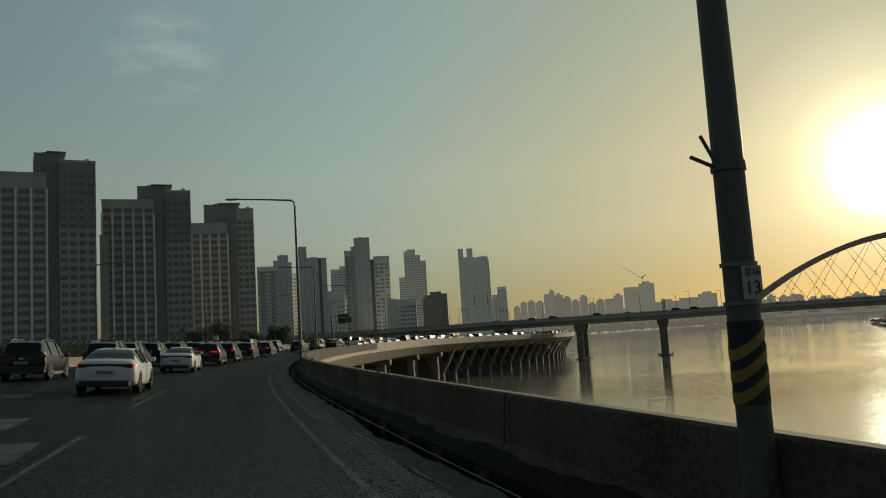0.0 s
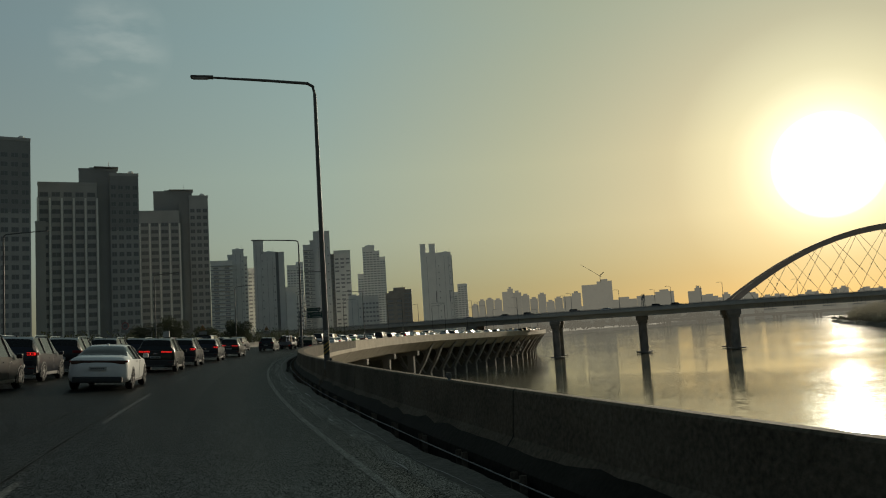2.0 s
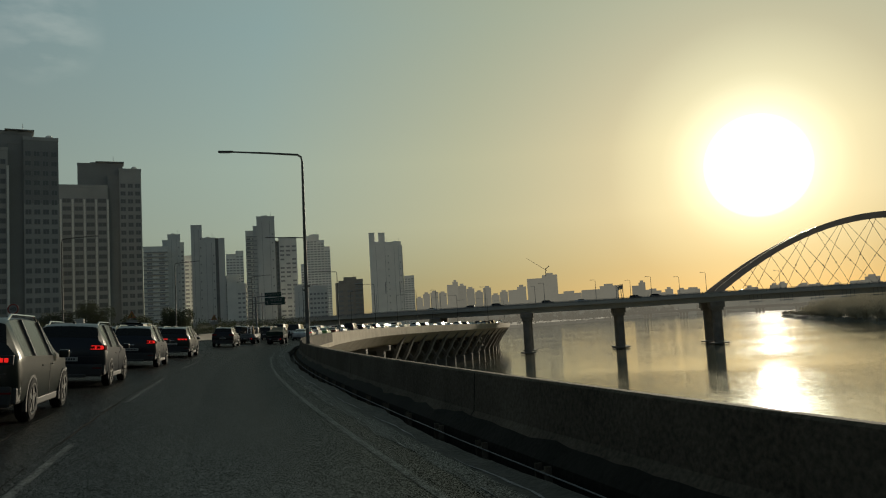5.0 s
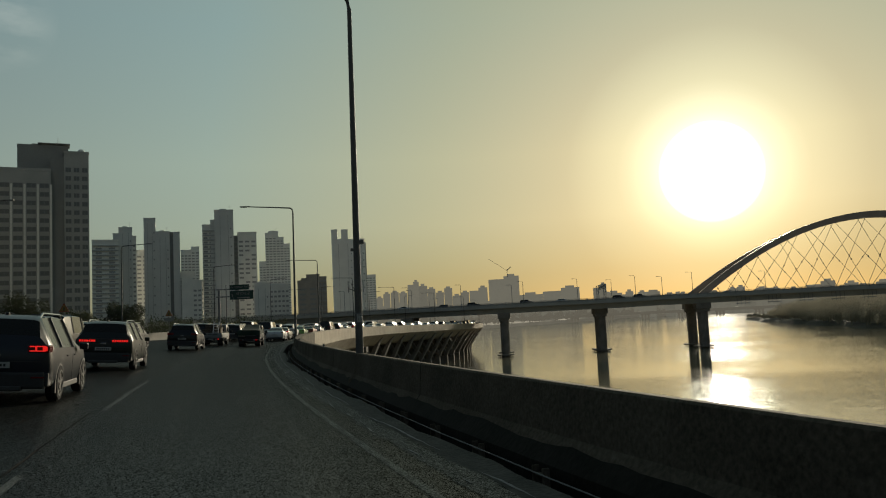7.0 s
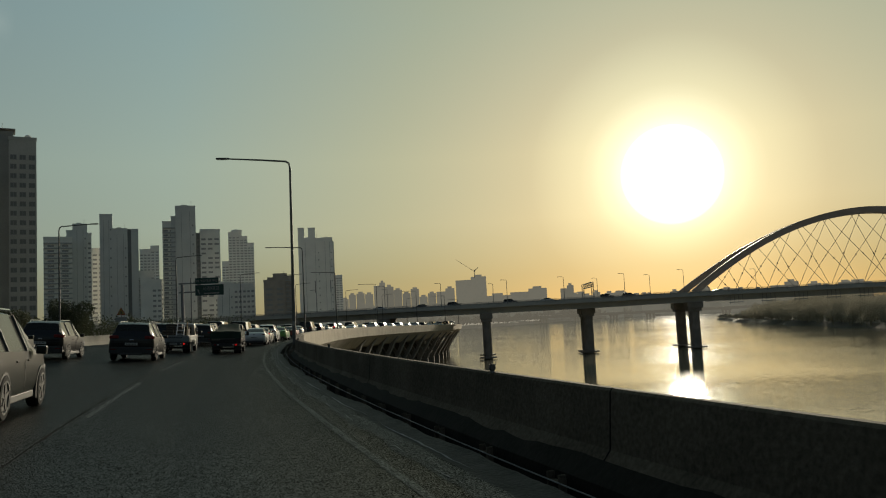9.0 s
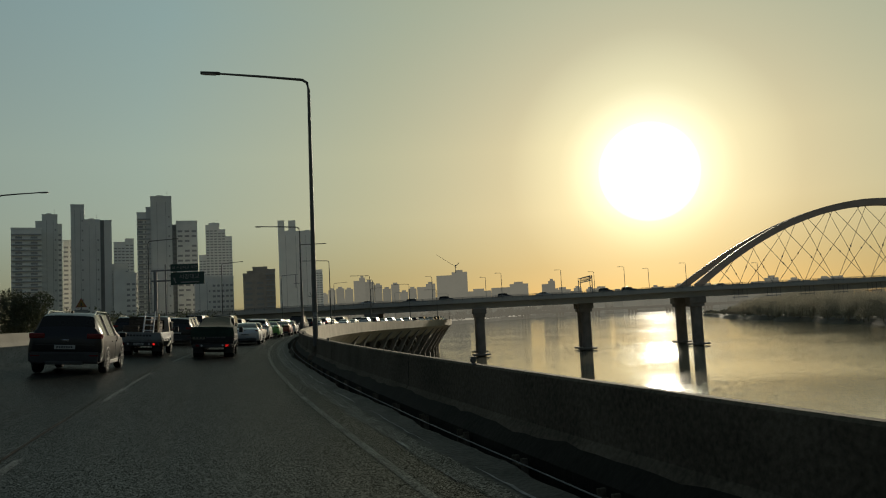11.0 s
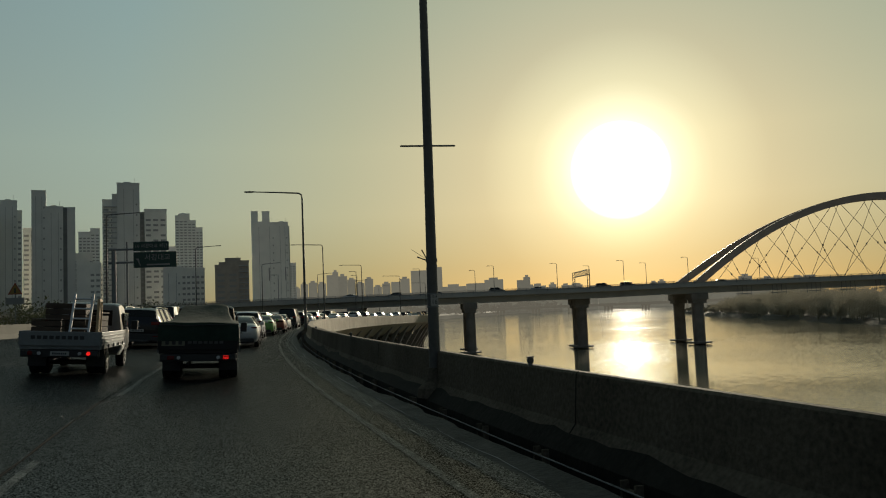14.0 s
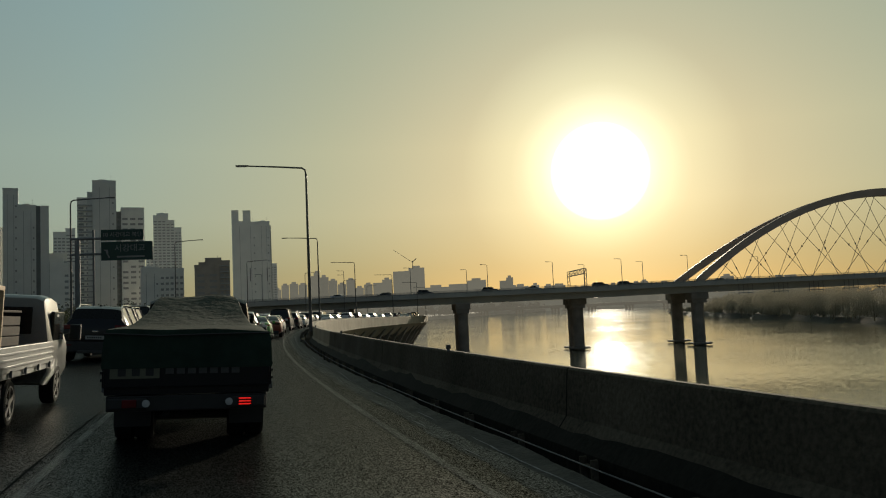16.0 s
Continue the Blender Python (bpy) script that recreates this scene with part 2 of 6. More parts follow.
gritty(PAINT_LINE, 0.40, 0.03, 0.26, 110)
let_through(WOODS, 0.45)
let_through(LEAF, 0.3)

# ---------------------------------------------------------------- mesh helpers
def link_bm(name, bm, material, smooth=False):
    me = bpy.data.meshes.new(name)
    bmesh.ops.recalc_face_normals(bm, faces=bm.faces)
    bm.to_mesh(me)
    bm.free()
    me.materials.append(material)
    if smooth:
        me.polygons.foreach_set("use_smooth", [True] * len(me.polygons))
        me.set_sharp_from_angle(angle=radians(38))
    return new(name, me)


def part(name, bm, material, parent, label="", smooth=False):
    ob = link_bm(name, bm, material, smooth)
    ob.parent = parent
    if label:
        ob["label"] = label
    return ob


def empty(name, m=None):
    ob = new(name)
    ob.empty_display_size = 0.3
    if m is not None:
        ob.matrix_world = m
    return ob


def box(bm, x0, x1, y0, y1, z0, z1, bevel=0.0, m=None):
    vs = [bm.verts.new((x, y, z)) for x in (x0, x1) for y in (y0, y1) for z in (z0, z1)]
    fs = [bm.faces.new([vs[i] for i in q]) for q in ((0, 1, 3, 2), (4, 6, 7, 5), (0, 4, 5, 1), (2, 3, 7, 6), (0, 2, 6, 4), (1, 5, 7, 3))]
    if m is not None:
        bmesh.ops.transform(bm, matrix=m, verts=vs)
    if bevel:
        bmesh.ops.bevel(bm, geom=list({e for f in fs for e in f.edges}), offset=bevel, segments=2, affect="EDGES", profile=0.6)
    return bm


def boxed(*a, **k):
    return box(bmesh.new(), *a, **k)


def tube(bm, pts, radii, sides=8, caps=True):
    """A pipe through points, with a radius at each."""
    rings = []
    for i, p in enumerate(pts):
        p = Vector(p)
        d = (Vector(pts[min(i + 1, len(pts) - 1)]) - Vector(pts[max(i - 1, 0)])).normalized()
        a = d.orthogonal().normalized() if abs(d.z) > 0.95 else d.cross(Vector((0, 0, 1))).normalized()
        if abs(d.z) > 0.95:
            a = (Vector((1, 0, 0)) - d * d.x).normalized()
        c2 = d.cross(a)
        r = radii[i] if isinstance(radii, (list, tuple)) else radii
        rings.append([bm.verts.new(p + (a * math.cos(t) + c2 * math.sin(t)) * r) for t in [2 * math.pi * k / sides for k in range(sides)]])
    for r0, r1 in zip(rings, rings[1:]):
        for k in range(sides):
            bm.faces.new((r0[k], r0[(k + 1) % sides], r1[(k + 1) % sides], r1[k]))
    if caps:
        bm.faces.new(rings[0][::-1])
        bm.faces.new(rings[-1])
    return bm


def tubed(*a, **k):
    return tube(bmesh.new(), *a, **k)


def lathe(profile, sides=20, axis="z"):
    """Turned shape from (radius, height) pairs."""
    bm = bmesh.new()
    rings = []
    for r, h in profile:
        ring = []
        for k in range(sides):
            t = 2 * math.pi * k / sides
            p = (r * math.cos(t), r * math.sin(t), h) if axis == "z" else (h, r * math.cos(t), r * math.sin(t))
            ring.append(bm.verts.new(p))
        rings.append(ring)
    for r0, r1 in zip(rings, rings[1:]):
        for k in range(sides):
            bm.faces.new((r0[k], r0[(k + 1) % sides], r1[(k + 1) % sides], r1[k]))
    bm.faces.new(rings[0][::-1])
    bm.faces.new(rings[-1])
    return bm


# ---------------------------------------------------------------- the line of the road
# The lamp posts' line along the outer barrier; offsets go from it to the left.
KNOTS = [Vector(k) for k in ((29, -22), (-0.65, 4.4), (-28.4, 32.9), (-53.15, 64.1), (-74.1, 97.4), (-91.8, 133.8), (-105.8, 172.2),
                             (-114.5, 211), (-119.5, 250.7), (-124, 290.5), (-131, 330), (-142, 368.4), (-157, 405.5), (-177, 440),
                             (-204, 470), (-240, 497), (-280, 520))]


def curve_points(knots, n=40):
    d = [0.0]
    for a, c2 in zip(knots, knots[1:]):
        d.append(d[-1] + (c2 - a).length)
    k = np.array(knots)
    m = np.gradient(k, np.array(d), axis=0)
    out = []
    for i in range(len(k) - 1):
        h = d[i + 1] - d[i]
        u = np.linspace(0, 1, n, endpoint=False)[:, None]
        out.append((2*u**3 - 3*u**2 + 1) * k[i] + (u**3 - 2*u**2 + u) * h * m[i] + (-2*u**3 + 3*u**2) * k[i+1] + (u**3 - u**2) * h * m[i+1])
    return np.vstack(out + [k[-1:]])


LINE = curve_points(KNOTS)
LINE_S = np.r_[0, np.cumsum(np.hypot(*np.diff(LINE, axis=0).T))]
S_END = float(LINE_S[-1])


def smooth01(u):
    u = min(max(u, 0.0), 1.0)
    return u * u * (3 - 2 * u)


def road_z(s, off=0.0):
    bank = 0.06 * (1 - smooth01((s - 190) / 80)) + 0.01
    return bank * min(max(0.0, off - 3.5), 9.5) - 1.7 * smooth01((s - 225) / 220)


def at(s, off=0.0, z=0.0):
    """Place at s metres along the road's line, off to its left, z over the road there."""
    i = int(np.clip(np.searchsorted(LINE_S, s), 1, len(LINE_S) - 1))
    t = LINE[i] - LINE[i - 1]
    ln = float(np.hypot(*t))
    u = (s - LINE_S[i - 1]) / ln
    p = LINE[i - 1] + u * t
    t = t / ln
    return Vector((p[0] - t[1] * off, p[1] + t[0] * off, road_z(s, off) + z))


def heading(s):
    a, c2 = at(s - 1), at(s + 1)
    return math.degrees(math.atan2(-(c2.x - a.x), c2.y - a.y))


def on_road(s, off, z=0.0, turn=0.0):
    p = at(s, off, z)
    return pose(p.x, p.y, p.z, 0, 0, heading(s) + turn)


def widen(s):
    """The slip lane's width beside the three lanes."""
    return 5.0 * (1 - smooth01((s - 150) / 80))


def sweep(profile, s0, s1, step=2.0, follow=True, closed=True, bm=None):
    """A section of (offset, height) pairs carried along the road."""
    bm = bm or bmesh.new()
    n_s = max(2, int(round((s1 - s0) / step)) + 1)
    rings = []
    for k in range(n_s):
        s = s0 + (s1 - s0) * k / (n_s - 1)
        ring = []
        for off, z in profile:
            p = at(s, off + (widen(s) if off > 13 else 0))
            zz = (p.z if follow else road_z(s, 0)) + z
            ring.append(bm.verts.new((p.x, p.y, zz)))
        rings.append(ring)
    m_p = len(profile)
    for r0, r1 in zip(rings, rings[1:]):
        for k in range(m_p if closed else m_p - 1):
            bm.faces.new((r0[k], r0[(k + 1) % m_p], r1[(k + 1) % m_p], r1[k]))
    if closed:
        bm.faces.new(rings[0][::-1])
        bm.faces.new(rings[-1])
    return bm


WATER_Z = -12.2

# ---------------------------------------------------------------- water, land
bm = bmesh.new()
vs = [bm.verts.new((x, y, WATER_Z)) for x, y in ((-4000, -3000), (4000, -3000), (4000, 4500), (-4000, 4500))]
bm.faces.new(vs)
tagged(link_bm("water", bm, water), "calm wide river with low ripples reflecting the evening sun", "water", kind="structure")

# the near bank: a shelf under the road's far side, sloping into the river under the viaduct
bm = bmesh.new()
rows = []
for s in np.arange(0, S_END, 8):
    p = [at(s, o) for o in (6, 12, 16, 40)]
    rows.append([bm.verts.new((p[0].x, p[0].y, WATER_Z - 1)), bm.verts.new((p[1].x, p[1].y, WATER_Z + 1.5)), bm.verts.new((p[2].x, p[2].y, -3.0)), bm.verts.new((p[3].x, p[3].y, -2.0))])
for r0, r1 in zip(rows, rows[1:]):
    for k in range(3):
        bm.faces.new((r0[k], r1[k], r1[k + 1], r0[k + 1]))
outer = [(40, -500), (-1500, -500), (-3500, 0), (-3500, 1500), (-1400, 1000), (-700, 800), (-420, 640)]
far = [bm.verts.new((x, y, -2.0)) for x, y in outer]
bm.faces.new([r[3] for r in rows] + far[::-1])
tagged(link_bm("ground", bm, SOIL), "dull winter ground beside the expressway under the apartment towers", "ground", kind="structure")

# far banks
def bank(name, pts, depth_dir, label, height=2.5, material=SHORE):
    bm = bmesh.new()
    d = Vector(depth_dir)
    rows = []
    for i in range((len(pts) - 1) * 12 + 1):
        k, u = divmod(i, 12)
        a, c2 = Vector(pts[min(k, len(pts) - 1)]), Vector(pts[min(k + 1, len(pts) - 1)])
        p = a.lerp(c2, u / 12)
        w = noise.noise((p.x * 0.03, p.y * 0.03, 0)) * 6
        e = p + d * 0.01 * w
        rows.append([bm.verts.new((e.x, e.y, WATER_Z - 0.5)), bm.verts.new((e.x + d.x * 0.02, e.y + d.y * 0.02, WATER_Z + height * 0.7)),
                     bm.verts.new((e.x + d.x * 0.2, e.y + d.y * 0.2, WATER_Z + height)), bm.verts.new((e.x + d.x, e.y + d.y, WATER_Z + height + 1))])
    for r0, r1 in zip(rows, rows[1:]):
        for k in range(3):
            bm.faces.new((r0[k], r1[k], r1[k + 1], r0[k + 1]))
    return tagged(link_bm(name, bm, material), label, "riverbank", kind="structure")


ISLAND = [(-26, 790), (-14, 680), (2, 560), (20, 430), (45, 345), (180, 300)]
bank("island_bank", ISLAND, (180, 190), "low muddy shore of a wooded river island")
FAR_SHORE = [(-420, 640), (-330, 860), (-300, 960), (-255, 1145), (-190, 1470), (300, 1560), (1200, 1500)]
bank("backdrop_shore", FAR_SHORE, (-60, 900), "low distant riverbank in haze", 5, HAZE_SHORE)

# ---------------------------------------------------------------- carriageway
S0, S1 = 4.0, S_END - 2
LEFT = 15.6
bm = sweep([(0.10, -0.46), (0.79, -0.44), (0.80, 0), (0.95, 0), (1.45, 0), (3.5, 0), (6, 0), (9, 0), (12.9, 0), (LEFT, 0)], S0, S1, 2.0, closed=False)
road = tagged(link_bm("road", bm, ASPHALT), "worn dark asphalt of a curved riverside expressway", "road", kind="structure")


def marking(name, s0, s1, off0, off1, z=0.005, material=PAINT_LINE, step=1.5, label="", ragged=0.0):
    bm = bmesh.new()
    n_s = max(2, int((s1 - s0) / step) + 1)
    prev_pair = None
    for k in range(n_s):
        s = s0 + (s1 - s0) * k / (n_s - 1)
        j = ragged * noise.noise((s * 0.9, off0 * 3, 0)), ragged * noise.noise((s * 1.7, off1 * 5 + 7, 0))
        pair = [bm.verts.new(at(s, off0 + j[0], z)), bm.verts.new(at(s, off1 + j[1], z))]
        if prev_pair:
            bm.faces.new((prev_pair[0], prev_pair[1], pair[1], pair[0]))
        prev_pair = pair
    return part(name, bm, material, road, label)


marking("edge_line", S0, S1, 1.41, 1.50, label="worn white edge line")
for s in np.arange(12, 420, 15.0):
    marking("lane_dash", s, s + 8.5, 4.91, 5.00, label="worn white lane dash")
for s in np.arange(30, 420, 15.0):
    marking("lane_dash", s, s + 6, 8.88, 8.98, label="worn white lane dash")
marking("edge_line", S0, S1, 13.9, 14.05, label="worn white edge line")
marking("gutter_strip", S0, 300, 0.84, 1.12, 0.004, GUTTER, 0.4, "cracked dark gutter strip", 0.10)
marking("tar_seam", S0, 260, 5.10, 5.125, 0.007, SEAM, 0.5, "dark tar seam", 0.03)
marking("tar_seam", 60, 150, 5.9, 5.92, 0.007, SEAM, 0.5, "dark tar seam", 0.05)
# the pavement's crumbled raised lip beside the barrier
bm = bmesh.new()
rings = []
for k in range(1500):
    s = 12 + 0.15 * k
    e = 0.56 + 0.16 * noise.noise((s * 0.22, 3, 1)) + 0.07 * noise.noise((s * 0.9, 8, 1)) + 0.025 * noise.noise((s * 4, 1, 4))
    h = 0.03 + 0.02 * noise.noise((s * 1.3, 2, 2))
    rings.append([bm.verts.new(at(s, o, z)) for o, z in ((e - 0.02, -0.40), (e - 0.015, h * 0.7), (e + 0.02, h), (e + 0.09, h * 0.55), (max(e + 0.16, 0.86 + 0.05 * noise.noise((s, 5, 5))), 0.004))])
for r0, r1 in zip(rings, rings[1:]):
    for k in range(4):
        bm.faces.new((r0[k], r0[k + 1], r1[k + 1], r1[k]))
part("asphalt_lip", bm, LIP, road, "crumbled raised edge of the pavement")
# frost crust and crumbled edge along the gutter: ragged slivers
def crust(s0, length, off, width, seed, material=ICE):
    bm = bmesh.new()
    n_s = max(4, int(length / 0.14))
    prev_pair = None
    for k in range(n_s):
        u = k / (n_s - 1)
        s = s0 + length * u
        mid = off + 0.07 * noise.noise((s * 0.55, seed, 2)) + 0.025 * noise.noise((s * 3.1, seed, 5))
        w = width * math.sin(math.pi * (0.03 + 0.94 * u)) * (0.55 + 0.9 * abs(noise.noise((s * 2.7, seed, 9))))
        pair = [bm.verts.new(at(s, mid - w, 0.011)), bm.verts.new(at(s, mid + w * 0.8, 0.013))]
        if prev_pair:
            bm.faces.new((prev_pair[0], prev_pair[1], pair[1], pair[0]))
        prev_pair = pair
    part("frost_patch", bm, material, road)


q = 12.0
while q < 235:
    d = random.uniform(1.0, 4.5)
    crust(q, d, 0.80, random.uniform(0.012, 0.028), q)
    q += d + random.uniform(0.1, 1.4)
q = 15.0
while q < 230:
    d = random.uniform(0.25, 0.8)
    crust(q, d, 1.08, random.uniform(0.012, 0.025), q)
    q += d + random.uniform(0.5, 2.6)
# merge arrows of the second lane: a bent head and a shaft
def arrow_mark(s, off):
    bm = bmesh.new()
    for shape in (((0, 0), (2.6, 0.15), (2.2, 1.3)), ((0.4, 0.35), (0.3, 0.6), (-3.0, 1.5), (-3.0, 1.25))):
        bm.faces.new([bm.verts.new(at(s + a, off + c2, 0.006)) for a, c2 in shape])
    part("arrow_mark", bm, PAINT_LINE, road, "white painted merge arrow")


arrow_mark(47.0, 5.25)
arrow_mark(51.5, 6.4)
arrow_mark(60.5, 8.4)

# the outer parapet: sloped inner face, flat top; shade put into the colour on the bank, sunlight into the viaduct's
PARAPET = [(0.13, -0.5), (0.12, 0.0), (0.02, 0.12), (-0.075, 0.24), (-0.112, 0.72), (-0.135, 0.742), (-0.50, 0.685), (-0.535, 0.66), (-0.54, -0.5)]
barrier = tagged(link_bm("river_barrier", sweep(PARAPET, S0, 186, 2.0, follow=False), CONCRETE_DARK), "concrete river parapet darkened as in shade, with a stained sloping face", "barrier", kind="structure")
tagged(link_bm("viaduct_barrier", sweep(PARAPET, 186, S1, 2.0, follow=False), CONCRETE_SUNLIT), "pale concrete parapet of the viaduct, sunlight put into its colour", "barrier", kind="structure")
# the viaduct's edge beam and box under the deck
bm = sweep([(0.05, -0.45), (-0.55, -0.45), (-0.56, -0.95), (0.75, -2.1), (1.6, -2.9), (3.2, -3.3), (9.5, -3.3), (12.9, -1.05), (LEFT + 0.5, -0.7), (LEFT + 0.5, -0.05)], S0, S1, 3.0, follow=False)
tagged(link_bm("viaduct_deck", bm, CONCRETE_SUNLIT), "pale concrete box girder with a sloping fascia carrying the expressway", "viaduct", kind="structure")
bm = sweep([(LEFT - 0.25, 0), (LEFT - 0.12, 0.3), (LEFT - 0.05, 0.85), (LEFT + 0.2, 0.85), (LEFT + 0.25, -0.8), (LEFT - 0.25, -0.8)], S0, S1, 2.0)
tagged(link_bm("inner_barrier", bm, CONCRETE), "sunlit beige concrete barrier on the land side", "barrier", kind="structure")

# black lining in the channel between pavement and parapet, its shade put into colour, with a ragged edge up the
# parapet's foot
bm = bmesh.new()
rings = []
for k in range(690):
    s = 8 + 0.3 * k
    z_t = 0.16 + 0.07 * noise.noise((s * 0.4, 4, 4)) + 0.05 * noise.noise((s * 1.7, 4, 9))
    x_t = float(np.interp(z_t, (0, 0.12, 0.24, 0.72), (0.12, 0.02, -0.075, -0.112)))
    x_m, z_m = (0.02, 0.12) if z_t > 0.13 else ((0.12 + x_t) / 2, z_t / 2)
    rings.append([bm.verts.new(at(s, o, z)) for o, z in ((0.82, -0.41), (0.136, -0.43), (0.128, 0.0), (x_m + 0.006, z_m + 0.004), (x_t + 0.006, z_t))])
for r0, r1 in zip(rings, rings[1:]):
    for k in range(4):
        bm.faces.new((r0[k], r0[k + 1], r1[k + 1], r1[k]))
part("channel_silt", bm, CHANNEL_SHADE, road, "black lining, the drain channel's shade put into colour")

# joints of the parapet
for s in np.arange(14, 186, 10.0):
    part("parapet_joint", sweep([(0.125, 0.0), (0.024, 0.122), (-0.071, 0.242), (-0.108, 0.72), (-0.135, 0.747), (-0.15, 0.742), (-0.14, 0.735), (-0.12, 0.72), (-0.085, 0.24), (0.01, 0.12), (0.11, 0.0)], s, s + 0.014, 0.014, follow=False), SEAM, barrier)

# Y-shaped river piers: a wall trunk with two bent arms
def river_pier(s):
    top = empty("viaduct_pier", on_road(s, 6.0, 0))
    zt = -3.2
    zb = WATER_Z - 1 - at(s, 6.0).z
    bm = bmesh.new()
    box(bm, -1.6, 1.6, -0.8, 0.8, zb, zb + 3.2, 0.15)
    part("trunk", bm, CONCRETE_PIER, top)
    for sg in (-1, 1):
        bm = bmesh.new()
        prof = [(0.5, zb + 2.6, 1.1), (1.6, zb + 4.6, 0.95), (3.0, zb + 6.6, 0.85), (4.8, zt + 0.6, 0.8), (5.6, zt + 1.6, 0.9)]
        rings = []
        for x, z, w in prof:
            rings.append([bm.verts.new((sg * (x + a), y, z)) for a, y in ((-w * 0.5, -0.75), (w * 0.5, -0.75), (w * 0.5, 0.75), (-w * 0.5, 0.75))])
        for r0, r1 in zip(rings, rings[1:]):
            for k in range(4):
                bm.faces.new((r0[k], r0[(k + 1) % 4], r1[(k + 1) % 4], r1[k]))
        bm.faces.new(rings[0]); bm.faces.new(rings[-1])
        part("arm", bm, CONCRETE_PIER, top)
    return tagged(top, "pale concrete Y-shaped pier standing in the river", "pier", "viaduct piers")


def column_pier(s):
    top = empty("viaduct_pier", on_road(s, 6.0, 0))
    zb = WATER_Z - 1 - at(s, 6.0).z
    for x in (-3.2, 3.2):
        part("column", boxed(x - 0.8, x + 0.8, -0.8, 0.8, zb, -4.2, 0.12), CONCRETE_PIER, top)
    part("cross_head", boxed(-5.2, 5.2, -0.95, 0.95, -4.25, -3.1, 0.15), CONCRETE_PIER, top)
    return tagged(top, "pale concrete pier of two square columns under a cross head", "pier", "viaduct piers")


for s in (150, 178, 206, 234, 256):
    column_pier(float(s))
for s in np.arange(268, 500, 10.5):
    river_pier(float(s))

# ---------------------------------------------------------------- arch bridge over the river
BU = Vector((0.97, 0.243, 0)).normalized()
B_ANG = math.degrees(math.atan2(BU.y, BU.x))
bridge = tagged(empty("arch_bridge", pose(-53.5, 332, 0, 0, 0, B_ANG)), "long steel girder bridge with a tied arch and crossed hangers", "bridge")
HALF = 12.5
bm = bmesh.new()
sec = [(-HALF, 4.9), (-HALF, 4.1), (-9.8, 3.9), (-9.6, 2.3), (9.6, 2.3), (9.8, 3.9), (HALF, 4.1), (HALF, 4.9)]
rings = []
for u in range(-360, 240, 12):
    zz = -0.004 * max(0, -u - 100) - 0.00003 * (max(0, -u - 100)) ** 2 + (0.4 if u > -20 else 0)
    v_shift = 0.0007 * max(0, -u - 110) ** 2
    rings.append([bm.verts.new((u, y - v_shift, z + zz * 0.5)) for y, z in sec])
for r0, r1 in zip(rings, rings[1:]):
    for k in range(8):
        bm.faces.new((r0[k], r0[(k + 1) % 8], r1[(k + 1) % 8], r1[k]))
bm.faces.new(rings[0]); bm.faces.new(rings[-1])
part("deck", bm, BRIDGE_STEEL, bridge)


def deck_z(u):
    return 4.9 + 0.5 * (-0.004 * max(0, -u - 100) - 0.00003 * max(0, -u - 100) ** 2 + (0.4 if u > -20 else 0))


def deck_y(u):
    return -0.0007 * max(0, -u - 110) ** 2


for side in (-1, 1):
    bm = bmesh.new()
    for u in range(-200, 230, 3):
        y, z = deck_y(u) + side * (HALF - 0.15), deck_z(u)
        box(bm, u - 0.06, u + 0.06, y - 0.06, y + 0.06, z, z + 1.0)
    for h in (0.45, 0.75, 1.0):
        tube(bm, [(u, deck_y(u) + side * (HALF - 0.15), deck_z(u) + h) for u in range(-200, 230, 10)], 0.05, 4)
    tagged(part("railing", bm, GALV, bridge, "thin grey bridge railing"), kind="stuff")

# low solid parapets along both deck edges
for side in (-1, 1):
    bm = bmesh.new()
    for u in range(-200, 228, 6):
        y0, y1, z0, z1 = deck_y(u), deck_y(u + 6), deck_z(u), deck_z(u + 6)
        quad = [bm.verts.new((uu, yy + side * (HALF - 0.3) + o, zz + h)) for uu, yy, zz in ((u, y0, z0), (u + 6, y1, z1)) for o, h in ((-0.12, 0), (-0.12, 0.62), (0.12, 0.62), (0.12, 0))]
        for k in range(4):
            bm.faces.new((quad[k], quad[(k + 1) % 4], quad[4 + (k + 1) % 4], quad[4 + k]))
    part("edge_parapet", bm, BRIDGE_STEEL, bridge)
for u in (-66, -33, 0, 132, 165, -99, -132, -165):
    main = u in (0, 132)
    wide, spread = (1.7, 8.6) if main else (1.55, 3.4) if u == -33 else (1.4, 9.0)
    for sg in (-1, 1) if spread else (1,):
        y = sg * spread + deck_y(u) + (1.0 if main else 0.0)
        bm = tubed([(u, y, WATER_Z - 1.5), (u, y, -1.2), (u, y, 0.2)], [wide, wide, wide * 1.04], 18)
        column = part("bridge_pier", bm, CONCRETE_PIER, bridge, "round concrete pier column", smooth=False)
        bm = tubed([(u, y, WATER_Z + 0.35), (u, y, WATER_Z + 0.8)], [wide * 2.0, wide * 2.0], 20)
        part("pier_collar", bm, CONCRETE_PIER, column)
        bm = bmesh.new()
        box(bm, u - wide * 1.45, u + wide * 1.45, y - wide * 1.6, y + wide * 1.6, 0.6, deck_z(u) - 2.55, 0.2)
        box(bm, u - wide * 1.2, u + wide * 1.2, y - wide * 1.25, y + wide * 1.25, -0.4, 0.65, 0.12)
        part("pier_cap", bm, CONCRETE_PIER, column)

# arch: two ribs that spread at the feet and meet above
A0, AM, ARISE = 0.14, 60.2, 24.25


